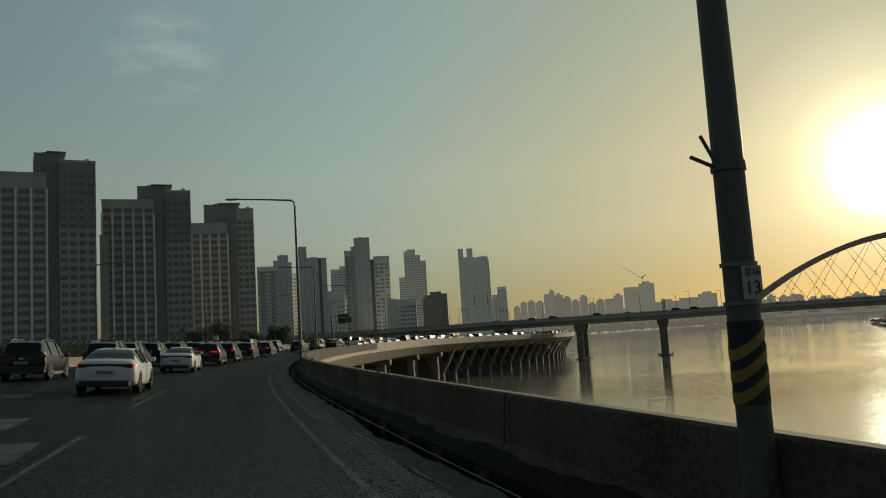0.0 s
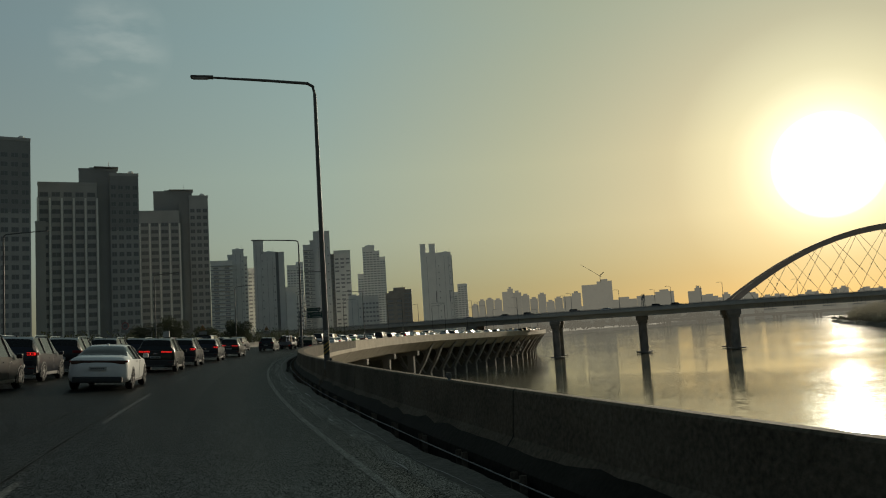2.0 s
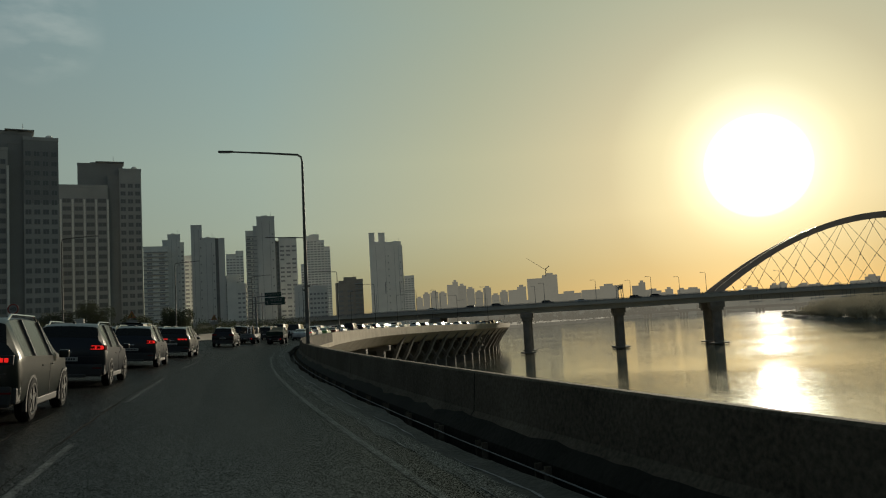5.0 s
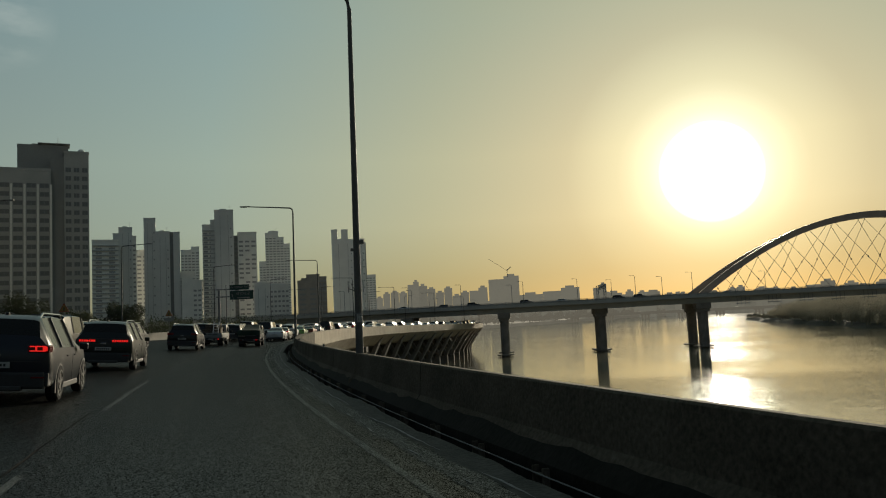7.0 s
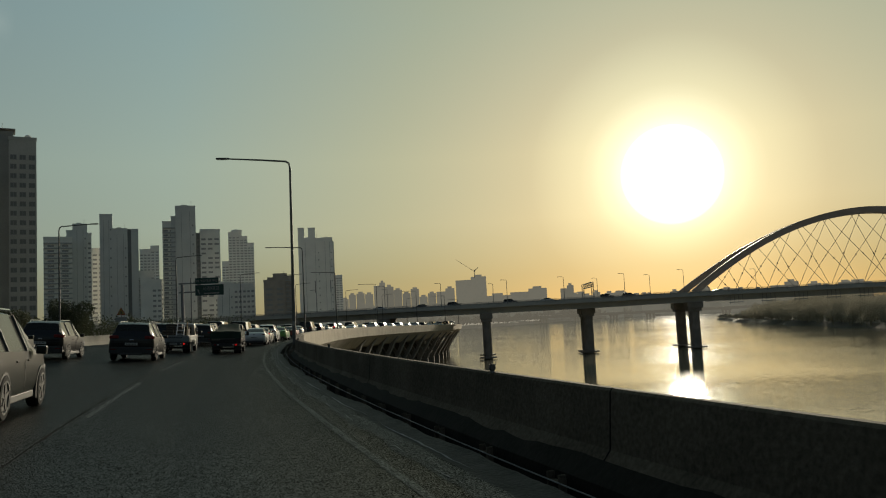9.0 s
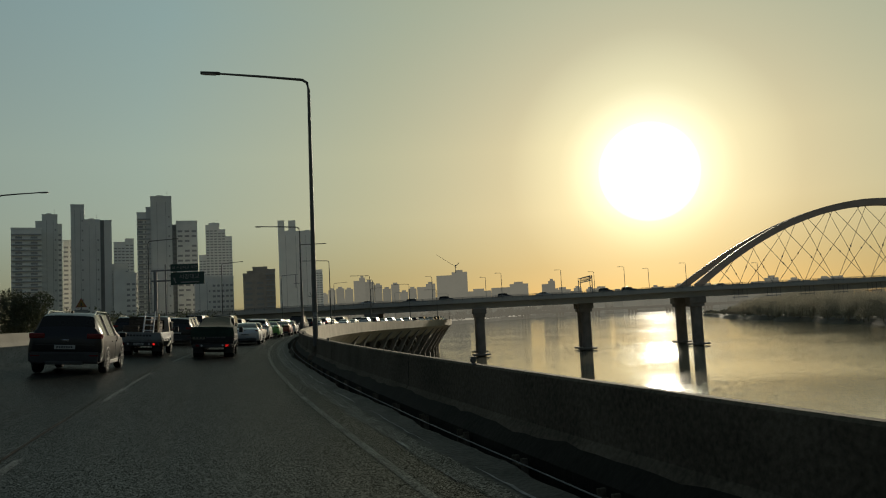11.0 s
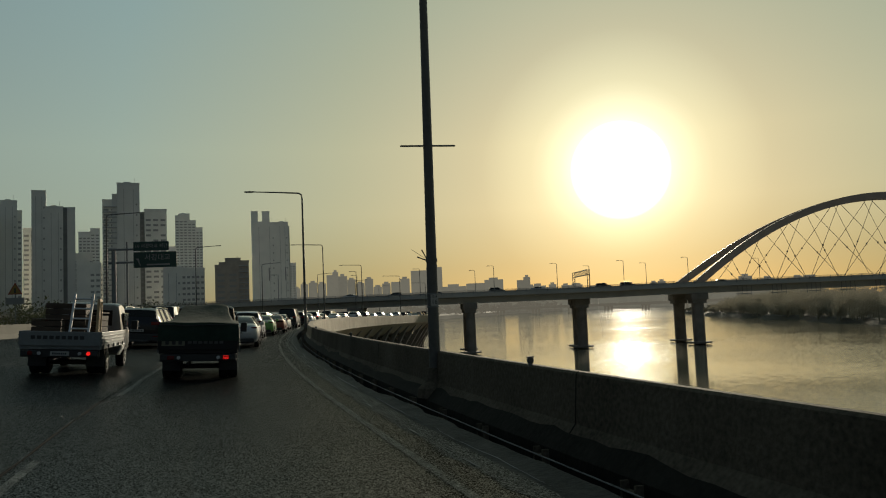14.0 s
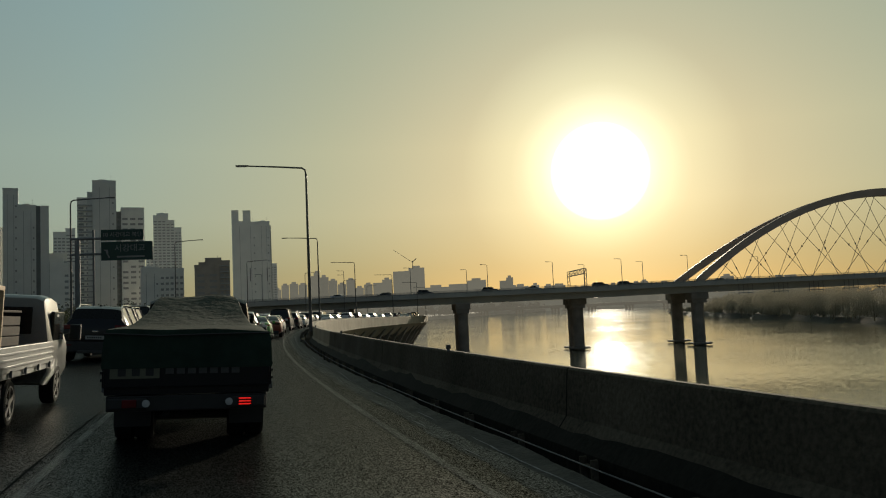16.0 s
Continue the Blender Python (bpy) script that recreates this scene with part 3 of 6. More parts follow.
def arch_z(u):
    v = abs((u - AM) / (AM - A0))
    return 5.4 + ARISE * (1 - v ** 1.88)


def arch_y(u):
    v = min(1.0, abs((u - AM) / (AM - A0)))
    return 1.2 + 7.8 * max(0.0, (v - 0.336) / 0.664) ** 1.15


for sg in (-1, 1):
    bm = bmesh.new()
    us = [A0 + (2 * (AM - A0)) * (0.5 - 0.5 * math.cos(math.pi * k / 60)) for k in range(61)]
    rings = []
    for u in us:
        y, z = sg * arch_y(u), arch_z(u)
        h = 2.05
        slope = (arch_z(u + 0.1) - arch_z(u - 0.1)) / 0.2
        nx, nz = -slope / math.hypot(1, slope), 1 / math.hypot(1, slope)
        rings.append([bm.verts.new((u + nx * h * a, y + w, z + nz * h * a)) for a, w in ((-0.5, -0.6), (0.5, -0.6), (0.5, 0.6), (-0.5, 0.6))])
    for r0, r1 in zip(rings, rings[1:]):
        for k in range(4):
            bm.faces.new((r0[k], r0[(k + 1) % 4], r1[(k + 1) % 4], r1[k]))
    bm.faces.new(rings[0]); bm.faces.new(rings[-1])
    part("arch_rib", bm, ARCH_PAINT, bridge, "rust-red steel box arch rib")
# crossed hangers down to both deck edges
for k in range(11):
    u_d = 12.4 + k * 9.95
    for sg in (-1, 1):
        u_s = u_d - (1.0 if sg > 0 else 0.0)
        for lean in (-1, 1):
            u_a = u_s
            for _ in range(12):
                u_a = 0.5 * (u_a + u_s + lean * 0.63 * max(0.0, arch_z(min(max(u_a, 1.0), 119.0)) - 5.2))
            if not 6 < u_a < 114:
                continue
            hanger = part("hanger", tubed([(u_s + lean * 0.4, sg * 9.2, 5.2), (u_a, sg * arch_y(u_a) * 0.9, arch_z(u_a) - 0.9)], 0.075, 5), CABLE, bridge)
            mid = Vector((u_s + lean * 0.4, sg * 9.2, 5.2)).lerp(Vector((u_a, sg * arch_y(u_a) * 0.9, arch_z(u_a) - 0.9)), 0.45)
            part("cable_clamp", boxed(mid.x - 0.16, mid.x + 0.16, mid.y - 0.12, mid.y + 0.12, mid.z - 0.28, mid.z + 0.28), CABLE, hanger)
    part("maintenance_tray", boxed(u_d - 2.0, u_d + 2.0, -11.8, -10.6, 1.7, 1.9), GALV, bridge)
    for q in (-1.95, -0.65, 0.65, 1.95):
        part("tray_hanger", boxed(u_d + q - 0.05, u_d + q + 0.05, -11.8, -11.7, 1.3, 4.15), GALV, bridge)


def bridge_at(u, y, z=0.0, turn=0.0):
    return bridge.matrix_world @ pose(u, deck_y(u) + y, deck_z(u) + z, 0, 0, turn)


# lamps along the bridge
bridge_lamp = empty("bridge_lamp")
part("post", tubed([(0, 0, 0), (0, 0, 7.6), (-0.3, 0, 7.75), (-1.5, 0, 7.8)], [0.1, 0.07, 0.06, 0.05], 6), GALV, bridge_lamp)
part("lamp_head", boxed(-1.9, -1.2, -0.12, 0.12, 7.72, 7.86, 0.03), GALV, bridge_lamp)
tagged(bridge_lamp, "slim grey lamp post on the bridge's edge", "lamp post", "bridge lamps")
bridge_lamp.matrix_world = bridge_at(-22, -HALF + 0.4, 0, 0)
for u, y in ((-3.5, -11.9), (-9, 11.9), (-27, 11.9), (-41, -11.9), (-59, -11.9), (-63, 11.9), (-80, -11.9), (-98, -11.9), (-100, 11.9), (-120, -11.9), (27, 11.9), (60, -11.9), (95, 11.9)):
    copy_thing(bridge_lamp, bridge_at(u, y, 0, 0 if y > 0 else 0))
# sign portal on the bridge
portal = empty("sign_portal", bridge_at(-32, 0, 0, 0))
for y in (-11.5, 11.5):
    bm = bmesh.new()
    for x in (-0.35, 0.35):
        tube(bm, [(x, y, 0), (x, y, 5.6)], 0.1, 6)
    for k in range(5):
        tube(bm, [(-0.35 * (-1) ** k, y, k * 1.1), (0.35 * (-1) ** k, y, k * 1.1 + 1.1)], 0.06, 4)
    part("leg", bm, GALV, portal)
bm = bmesh.new()
for x in (-0.35, 0.35):
    for z in (4.2, 5.6):
        tube(bm, [(x, -11.5, z), (x, 11.5, z)], 0.1, 6)
for k in range(22):
    tube(bm, [(0.36, -11.5 + k, 4.2 + 1.4 * (k % 2)), (0.36, -10.5 + k, 5.6 - 1.4 * (k % 2))], 0.05, 4)
part("truss", bm, GALV, portal)
tagged(portal, "grey lattice gantry spanning the bridge deck", "sign gantry")

# the older low bridge further down the river; its haze is the material's own glow
bm = bmesh.new()
box(bm, -260, 800, -8, 8, -5.6, -1.9)
for k in range(-4, 16):
    for q in (-4.2, 0, 4.2):
        tube(bm, [(k * 49.3 + q, 0, WATER_Z - 1), (k * 49.3 + q, 0, -6.5)], 1.5, 10)
    box(bm, k * 49.3 - 6.5, k * 49.3 + 6.5, -2.5, 2.5, -6.8, -5.5)
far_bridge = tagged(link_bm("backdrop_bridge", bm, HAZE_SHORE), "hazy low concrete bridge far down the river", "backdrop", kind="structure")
far_bridge.matrix_world = pose(-97.5, 1180, 0, 0, 0, 0)

# ---------------------------------------------------------------- apartment towers
WALL_GREY = mat("grey_render", (0.41, 0.405, 0.38), 0.85, vary=0.15, scale=0.15, fine=3)
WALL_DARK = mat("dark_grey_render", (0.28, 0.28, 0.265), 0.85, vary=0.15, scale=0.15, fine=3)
# pale, white, slate and brown walls are lightened: distance haze put into base colour
WALL_LIGHT = mat("pale_render", (0.80, 0.78, 0.72), 0.85, vary=0.12, scale=0.15, fine=3)
WALL_HAZE = mat("render_paled_for_haze", (0.86, 0.84, 0.79), 0.85, vary=0.08, scale=0.15, fine=3)
WALL_NAVY = mat("slate_render_paled_for_haze", (0.66, 0.655, 0.62), 0.85, vary=0.1, scale=0.15, fine=3)
WALL_BROWN = mat("brown_brick", (0.42, 0.36, 0.30), 0.85, vary=0.2, scale=0.3, fine=3)
GLASS_DARK = mat("dark_window_glass", (0.17, 0.175, 0.175), 0.3, vary=0.3, scale=0.2)
FRAME_GREY = mat("grey_window_frame", (0.30, 0.30, 0.30), 0.6, vary=0.1)
BAND = mat("pale_slab_edge", (0.40, 0.40, 0.39), 0.8, vary=0.15, scale=0.2)

# glass of the far towers, lightened: haze in front put into its colour
GLASS_PALE = mat("far_glass_paled_for_haze", (0.33, 0.325, 0.31), 0.3, vary=0.3, scale=0.2)
_window_cache = {}


def window_meshes(w, h, glass=None):
    """A frame with a sill and a recessed pane, shared by all windows of one size."""
    key = (round(w, 2), round(h, 2), glass is None)
    if key not in _window_cache:
        bm = bmesh.new()
        e = 0.09
        for a in ((-w/2, -w/2 + e, 0, h), (w/2 - e, w/2, 0, h), (-w/2 + e, w/2 - e, h - e, h), (-w/2 + e, w/2 - e, 0, e), (-0.04, 0.04, e, h - e)):
            box(bm, a[0], a[1], -0.1, 0.04, a[2], a[3])
        f = bpy.data.meshes.new("window_frame")
        bm.to_mesh(f); bm.free()
        f.materials.append(FRAME_GREY)
        bm = boxed(-w/2 + e, w/2 - e, -0.03, 0.03, e, h - e)
        g = bpy.data.meshes.new("window")
        bm.to_mesh(g); bm.free()
        g.materials.append(glass or GLASS_DARK)
        _window_cache[key] = (f, g)
    return _window_cache[key]


def tower(name, label, x, y, rot, blocks, wall, storey=2.62, base=-2.0, group="apartment towers", bands=None):
    """blocks: (x0, x1, front, depth, top, columns, wall or None). Fronts face the local -y side; columns of windows on them."""
    top = empty(name, pose(x, y, base, 0, 0, rot))
    for i, (x0, x1, front, depth, h, cols, w_mat, *opt) in enumerate(blocks):
        hh = h - base
        bm = boxed(x0, x1, front, front + depth, 0, hh)
        body = part("wall", bm, w_mat or wall, top)
        if not cols:
            # blank gables: a low roof edge, lift housings, shallow drainpipe grooves, a few bathroom windows
            wide, m_x = x1 - x0, (x0 + x1) / 2
            part("roof_parapet", boxed(x0 - 0.06, x1 + 0.06, front - 0.06, front + 0.3, hh - 0.5, hh + 0.25), w_mat or wall, top)
            if y < 380 and depth == 9:
                part("roof_canopy", boxed(m_x - wide * 0.1, x1 + 0.5, front - 0.7, front + 6, hh + 0.55, hh + 0.8), w_mat or wall, top)
                part("canopy_leg", boxed(m_x - wide * 0.05, m_x + wide * 0.2, front, front + 5, hh, hh + 0.56), w_mat or wall, top)
            if wide > 6.5 and depth > 8:
                part("lift_housing", boxed(m_x - wide * 0.22, m_x + wide * 0.12, front + 2, front + 6, hh, hh + 1.0, 0.05), w_mat or wall, top)
                part("roof_mast", tubed([(m_x + wide * 0.3, front + 3, hh), (m_x + wide * 0.3, front + 3, hh + 3.2)], 0.07, 5), GALV, top)
            if wide > 6 and y > 380:
                for q in (x0 + wide * 0.3, x0 + wide * 0.72):
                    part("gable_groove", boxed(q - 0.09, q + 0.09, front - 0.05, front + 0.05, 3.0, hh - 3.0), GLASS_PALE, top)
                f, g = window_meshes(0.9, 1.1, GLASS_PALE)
                for k in range(4, int(hh / storey) - 3, 2):
                    ob = new("window", g)
                    ob.parent, ob.location = top, (x0 + wide * 0.86, front - 0.01, 3.6 + k * storey)
            continue
        wide = (x1 - x0) / cols
        floors = int((hh - 4.5) / storey)
        ww, wh = min(wide * 0.72, 3.2), 1.45 if y < 380 else 1.2
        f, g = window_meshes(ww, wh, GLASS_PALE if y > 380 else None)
        for c in range(cols):
            for k in range(floors):
                if 'sparse' in opt and (k * 7 + c * 3) % 5 == 0:
                    continue
                z = 3.6 + k * storey
                ob = new("window", g)
                ob.parent, ob.location = top, (x0 + (c + 0.5) * wide, front - 0.01, z)
                if 'plain' not in opt and y < 380:
                    fr = new("window_frame", f)
                    fr.parent, fr.location = ob, (0, 0, 0)
        if 'dark_top' in opt:
            upper = 4.0 + int(floors * 0.7) * storey
            part("upper_wall", boxed(x0 - 0.03, x1 + 0.03, front - 0.03, front + depth * 0.9, upper, hh - 0.02), WALL_DARK, top, "darker upper storeys")
        if 'slabs' in opt:
            bm = boxed(x0 + 0.1, x1 - 0.1, front - 0.9, front - 0.02, -0.32, 0.22)
            bme = bpy.data.meshes.new("balcony")
            bm.to_mesh(bme); bm.free()
            bme.materials.append(BAND)
            for k in range(floors + 1):
                ob = new("balcony", bme)
                ob.parent, ob.location = top, (0, 0, 3.1 + k * storey)
        if 'ribs' in opt:
            for c in range(cols + 1):
                q = x0 + c * wide
                part("pilaster", boxed(q - 0.28, q + 0.28, front - 0.5, front + 0.1, 4.0, hh - 4.0), WALL_LIGHT, top)
        # roof edge
        bm = bmesh.new()
        for a in ((x0, x1, front - 0.1, front + 0.15), (x0, x1, front + depth - 0.15, front + depth + 0.1), (x0 - 0.1, x0 + 0.15, front, front + depth), (x1 - 0.15, x1 + 0.1, front, front + depth)):
            box(bm, *a, hh - 0.01, hh + 0.9)
        part("roof_parapet", bm, w_mat or wall, top)
        if 'tank' in opt:
            m_x = (x0 + x1) / 2
            part("roof_tank", lathe([(0.01, hh), (1.0, hh), (1.0, hh + 1.6), (0.6, hh + 2.1), (0.01, hh + 2.2)], 12), WALL_LIGHT, top).location = (x1 - 2, front + 3, 0)
    return tagged(top, label, "apartment building", group)


G_TALL = "tall grey apartment tower with stepped roofline and rows of dark windows"
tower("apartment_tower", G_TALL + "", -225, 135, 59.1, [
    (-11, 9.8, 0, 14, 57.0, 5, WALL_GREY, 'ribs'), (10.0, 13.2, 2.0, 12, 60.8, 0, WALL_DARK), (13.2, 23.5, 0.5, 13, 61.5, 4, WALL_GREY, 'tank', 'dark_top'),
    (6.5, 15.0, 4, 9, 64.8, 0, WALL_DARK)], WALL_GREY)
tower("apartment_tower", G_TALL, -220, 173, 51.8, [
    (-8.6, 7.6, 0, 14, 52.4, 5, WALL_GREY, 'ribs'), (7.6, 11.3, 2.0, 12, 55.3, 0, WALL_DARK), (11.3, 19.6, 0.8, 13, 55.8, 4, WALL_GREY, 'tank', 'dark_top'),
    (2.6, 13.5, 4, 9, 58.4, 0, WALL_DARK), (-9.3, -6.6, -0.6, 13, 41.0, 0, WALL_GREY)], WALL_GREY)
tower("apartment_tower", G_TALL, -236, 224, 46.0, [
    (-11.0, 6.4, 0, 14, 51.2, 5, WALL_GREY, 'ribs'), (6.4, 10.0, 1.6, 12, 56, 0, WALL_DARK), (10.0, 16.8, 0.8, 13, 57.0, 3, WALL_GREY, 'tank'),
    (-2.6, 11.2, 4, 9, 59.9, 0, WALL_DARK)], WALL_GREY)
tower("apartment_tower", "pale apartment slab with long white balcony bands", -362, 394, 42.5, [
    (-8.0, 5.5, 0, 12, 53.4, 2, WALL_LIGHT, 'slabs')], WALL_LIGHT)
tower("apartment_tower", "grey-blue narrow apartment tower with a blank gable wall", -363, 408, 41.5, [
    (-6.0, -3.0, 2, 12, 58.5, 1, WALL_NAVY), (-3.0, 4.2, 0, 14, 62.4, 0, WALL_NAVY), (4.2, 6.3, 1.5, 12, 57, 1, WALL_LIGHT)], WALL_NAVY)
tower("apartment_tower", "pale low-set apartment wing behind the gables", -383, 446, 40.5, [(-3.4, 3.4, 0, 10, 52.7, 2, WALL_LIGHT)], WALL_LIGHT)
tower("apartment_tower", "slate-blue apartment tower with blank gable and dark stair slit", -350, 424, 39.2, [
    (-9.9, -3.4, 0, 13, 68.3, 0, WALL_NAVY), (-3.4, 4.3, -0.5, 13, 60.3, 0, WALL_NAVY), (4.3, 6.2, 0.8, 12, 60.0, 0, GLASS_DARK), (6.2, 9.9, 0, 13, 60.0, 0, WALL_NAVY)], WALL_NAVY)
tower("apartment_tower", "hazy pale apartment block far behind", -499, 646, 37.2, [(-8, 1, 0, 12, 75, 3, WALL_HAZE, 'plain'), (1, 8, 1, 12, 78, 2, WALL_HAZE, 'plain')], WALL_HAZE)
tower("apartment_block", "pale mid-rise block with gabled roof edge", -311, 399, 37.1, [(-5, 0.5, 0, 10, 30.5, 0, WALL_LIGHT), (0.5, 5.2, 0.6, 10, 28, 2, WALL_LIGHT)], WALL_LIGHT)
tower("apartment_tower", "tall grey-blue apartment tower with stepped shoulder and blank gable", -313, 432, 34.9, [
    (-12.0, -5.2, 1.5, 12, 61.6, 2, WALL_LIGHT, 'slabs'), (-7.5, -5.3, 1.2, 12, 65.0, 0, WALL_NAVY), (-5.2, 5.4, 0, 13, 70.6, 0, WALL_NAVY), (5.4, 7.6, 2.5, 10, 55, 1, WALL_DARK), (7.6, 18.2, 0.6, 12, 56.8, 3, WALL_LIGHT, 'sparse')], WALL_NAVY)
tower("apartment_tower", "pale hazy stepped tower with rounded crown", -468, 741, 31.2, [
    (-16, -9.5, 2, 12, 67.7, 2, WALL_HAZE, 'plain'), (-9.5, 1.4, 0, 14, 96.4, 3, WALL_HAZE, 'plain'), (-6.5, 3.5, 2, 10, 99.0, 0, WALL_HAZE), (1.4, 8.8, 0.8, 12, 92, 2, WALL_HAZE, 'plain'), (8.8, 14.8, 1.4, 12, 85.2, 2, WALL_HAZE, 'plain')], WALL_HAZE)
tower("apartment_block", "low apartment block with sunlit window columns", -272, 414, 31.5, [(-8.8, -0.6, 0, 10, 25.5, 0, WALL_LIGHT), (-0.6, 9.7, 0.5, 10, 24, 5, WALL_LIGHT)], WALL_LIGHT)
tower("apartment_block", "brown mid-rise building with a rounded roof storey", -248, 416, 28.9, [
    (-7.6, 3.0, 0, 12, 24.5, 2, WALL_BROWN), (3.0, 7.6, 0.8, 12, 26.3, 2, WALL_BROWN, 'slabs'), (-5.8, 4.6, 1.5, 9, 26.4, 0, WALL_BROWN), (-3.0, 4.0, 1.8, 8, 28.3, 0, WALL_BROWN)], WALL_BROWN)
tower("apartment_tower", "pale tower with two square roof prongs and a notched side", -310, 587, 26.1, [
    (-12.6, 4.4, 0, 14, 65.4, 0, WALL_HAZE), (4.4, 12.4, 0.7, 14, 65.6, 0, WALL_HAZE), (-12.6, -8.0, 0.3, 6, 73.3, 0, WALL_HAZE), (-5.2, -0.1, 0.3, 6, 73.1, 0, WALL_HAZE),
    (12.4, 13.3, 1.5, 11, 62.0, 1, WALL_LIGHT, 'slabs')], WALL_HAZE)
two_prong = [o for o in bpy.data.objects if o.name.startswith("apartment_tower") and abs(o.location.x + 310) < 0.5][0]
for q, hh in ((-1.2, 27), (10.0, 27)):
    part("stair_slit", boxed(q - 0.3, q + 0.3, -0.15 if q < 4 else 0.55, 0.8, hh, hh + 9), GLASS_DARK, two_prong)
tower("apartment_block", "pale low apartment block with stacked balconies", -338, 436, 39.5, [(-7.5, 1.0, 0, 10, 36, 3, WALL_LIGHT, 'slabs'), (1.0, 6.0, 1.2, 10, 31, 2, WALL_LIGHT)], WALL_LIGHT)
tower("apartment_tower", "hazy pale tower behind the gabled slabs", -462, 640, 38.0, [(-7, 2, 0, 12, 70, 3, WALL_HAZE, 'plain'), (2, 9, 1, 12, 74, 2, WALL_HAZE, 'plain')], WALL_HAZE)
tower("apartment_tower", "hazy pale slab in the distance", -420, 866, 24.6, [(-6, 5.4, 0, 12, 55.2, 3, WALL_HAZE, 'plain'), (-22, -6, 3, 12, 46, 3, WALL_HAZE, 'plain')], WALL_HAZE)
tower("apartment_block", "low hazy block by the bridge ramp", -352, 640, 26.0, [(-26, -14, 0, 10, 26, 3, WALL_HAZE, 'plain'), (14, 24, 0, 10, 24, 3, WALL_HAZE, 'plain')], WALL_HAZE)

# far skyline: each a stepped mass with roof works
skyline = bmesh.new()


def far_block(x, y, rot, w, top, crown):
    m, bm, hh = pose(x, y, WATER_Z, 0, 0, rot), skyline, top - WATER_Z
    if crown == 0:
        box(bm, -w/2, w/2, 0, 20, 0, hh - 4, m=m)
        box(bm, -w/4, w/5, 2, 16, hh - 4.01, hh, m=m)
    elif crown == 1:
        box(bm, -w/2, 0, 0, 20, 0, hh - 7, m=m)
        box(bm, 0, w/2, 1, 18, 0, hh - 2, m=m)
        box(bm, w*0.12, w*0.36, 3, 12, hh - 2.01, hh + 1.5, m=m)
    else:
        n_s = max(2, int(w / 13))
        for k in range(n_s):
            a = -w/2 + w * k / n_s
            q = hh - random.choice((0, 2, 5, 7))
            box(bm, a + 0.4, a + w/n_s - 0.4, random.uniform(0, 2), 20, 0, q - 3, m=m)
            tube(bm, [m @ Vector((a + w/n_s*0.5, 5, q - 3.2)), m @ Vector((a + w/n_s*0.5, 5, q))], [w/n_s*0.28, w/n_s*0.26], 10)


for x, y, w, top, rot, crown in ((-610, 1329, 26, 54, 23.8, 2), (-584, 1340, 30, 56, 22.6, 2), (-560, 1350, 20, 72, 21.6, 1), (-544, 1356, 15, 66, 20.9, 0),
                                 (-516, 1366, 45, 59, 19.7, 2), (-481, 1378, 30, 50, 18.1, 2), (-451, 1388, 32, 56, 16.8, 1), (-407, 1400, 54, 74, 15, 1),
                                 (-362, 1412, 42, 41, 13.1, 0), (-310, 1423, 64, 48, 10.9, 1), (-244, 1434, 23, 50, 8.2, 1), (-220, 1437, 27, 36, 7.2, 0), (-166, 1443, 30, 34, 4.9, 2),
                                 (-640, 1300, 30, 44, 25, 2), (-120, 1450, 34, 28, 4, 2), (40, 1450, 40, 28, -3, 2), (130, 1470, 50, 26, -6, 2), (220, 1470, 40, 30, -9, 0)):
    far_block(x, y, rot, w, top, crown)
for k in range(70):
    a = radians(-13 + 39 * k / 69 + random.uniform(-0.2, 0.2))
    far_block(-100 - 1400 * math.sin(a), 100 + 1400 * math.cos(a), math.degrees(a), random.uniform(18, 44), random.uniform(19, 37), random.choice((0, 1, 2)))
# the skyline gives off its own glow in place of haze
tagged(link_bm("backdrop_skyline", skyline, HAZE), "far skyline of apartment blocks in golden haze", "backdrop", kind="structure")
# tower crane over the tallest one
crane = empty("tower_crane", pose(-400, 1401, 70, 0, 0, 15))
part("mast", tubed([(0, 0, 0), (0, 0, 14)], 0.5, 4), GALV, crane)
part("jib", tubed([(2, 0, 10), (-32, 0, 34)], [0.35, 0.25], 4), GALV, crane)
part("counter_jib", tubed([(0, 0, 12), (7, 0, 18)], 0.7, 4), GALV, crane)
tagged(crane, "luffing tower crane above a distant building site", "crane")

# ---------------------------------------------------------------- woods and trees
def clump(bm, c, r, n, leaf):
    for _ in range(n):
        d = Vector((random.gauss(0, 1), random.gauss(0, 1), random.gauss(0, 0.8)))
        p = c + d.normalized() * r * random.uniform(0.2, 1.0) ** 0.5
        a = Vector((random.gauss(0, 1), random.gauss(0, 1), random.gauss(0, 1))).normalized() * leaf * random.uniform(0.6, 1.3)
        q = a.orthogonal().normalized() * leaf * random.uniform(0.3, 0.7)
        bm.faces.new([bm.verts.new(v) for v in (p - a, p + q, p + a, p - q)])


def woods(name, label, places, material, leaf, per):
    bm = bmesh.new()
    for x, y, z, r in places:
        for _ in range(4):
            clump(bm, Vector((x + random.uniform(-r, r) * 0.6, y + random.uniform(-r, r) * 0.6, z + random.uniform(0.2, 1.1) * r)), r * 0.7, per, leaf)
        tube(bm, [(x, y, z - r * 0.6), (x + random.uniform(-0.4, 0.4), y, z + r * 0.6)], [0.25, 0.08], 4)
    me = bpy.data.meshes.new(name)
    bm.to_mesh(me); bm.free()
    me.materials.append(material)
    return tagged(new(name, me), label, "woods", kind="stuff")


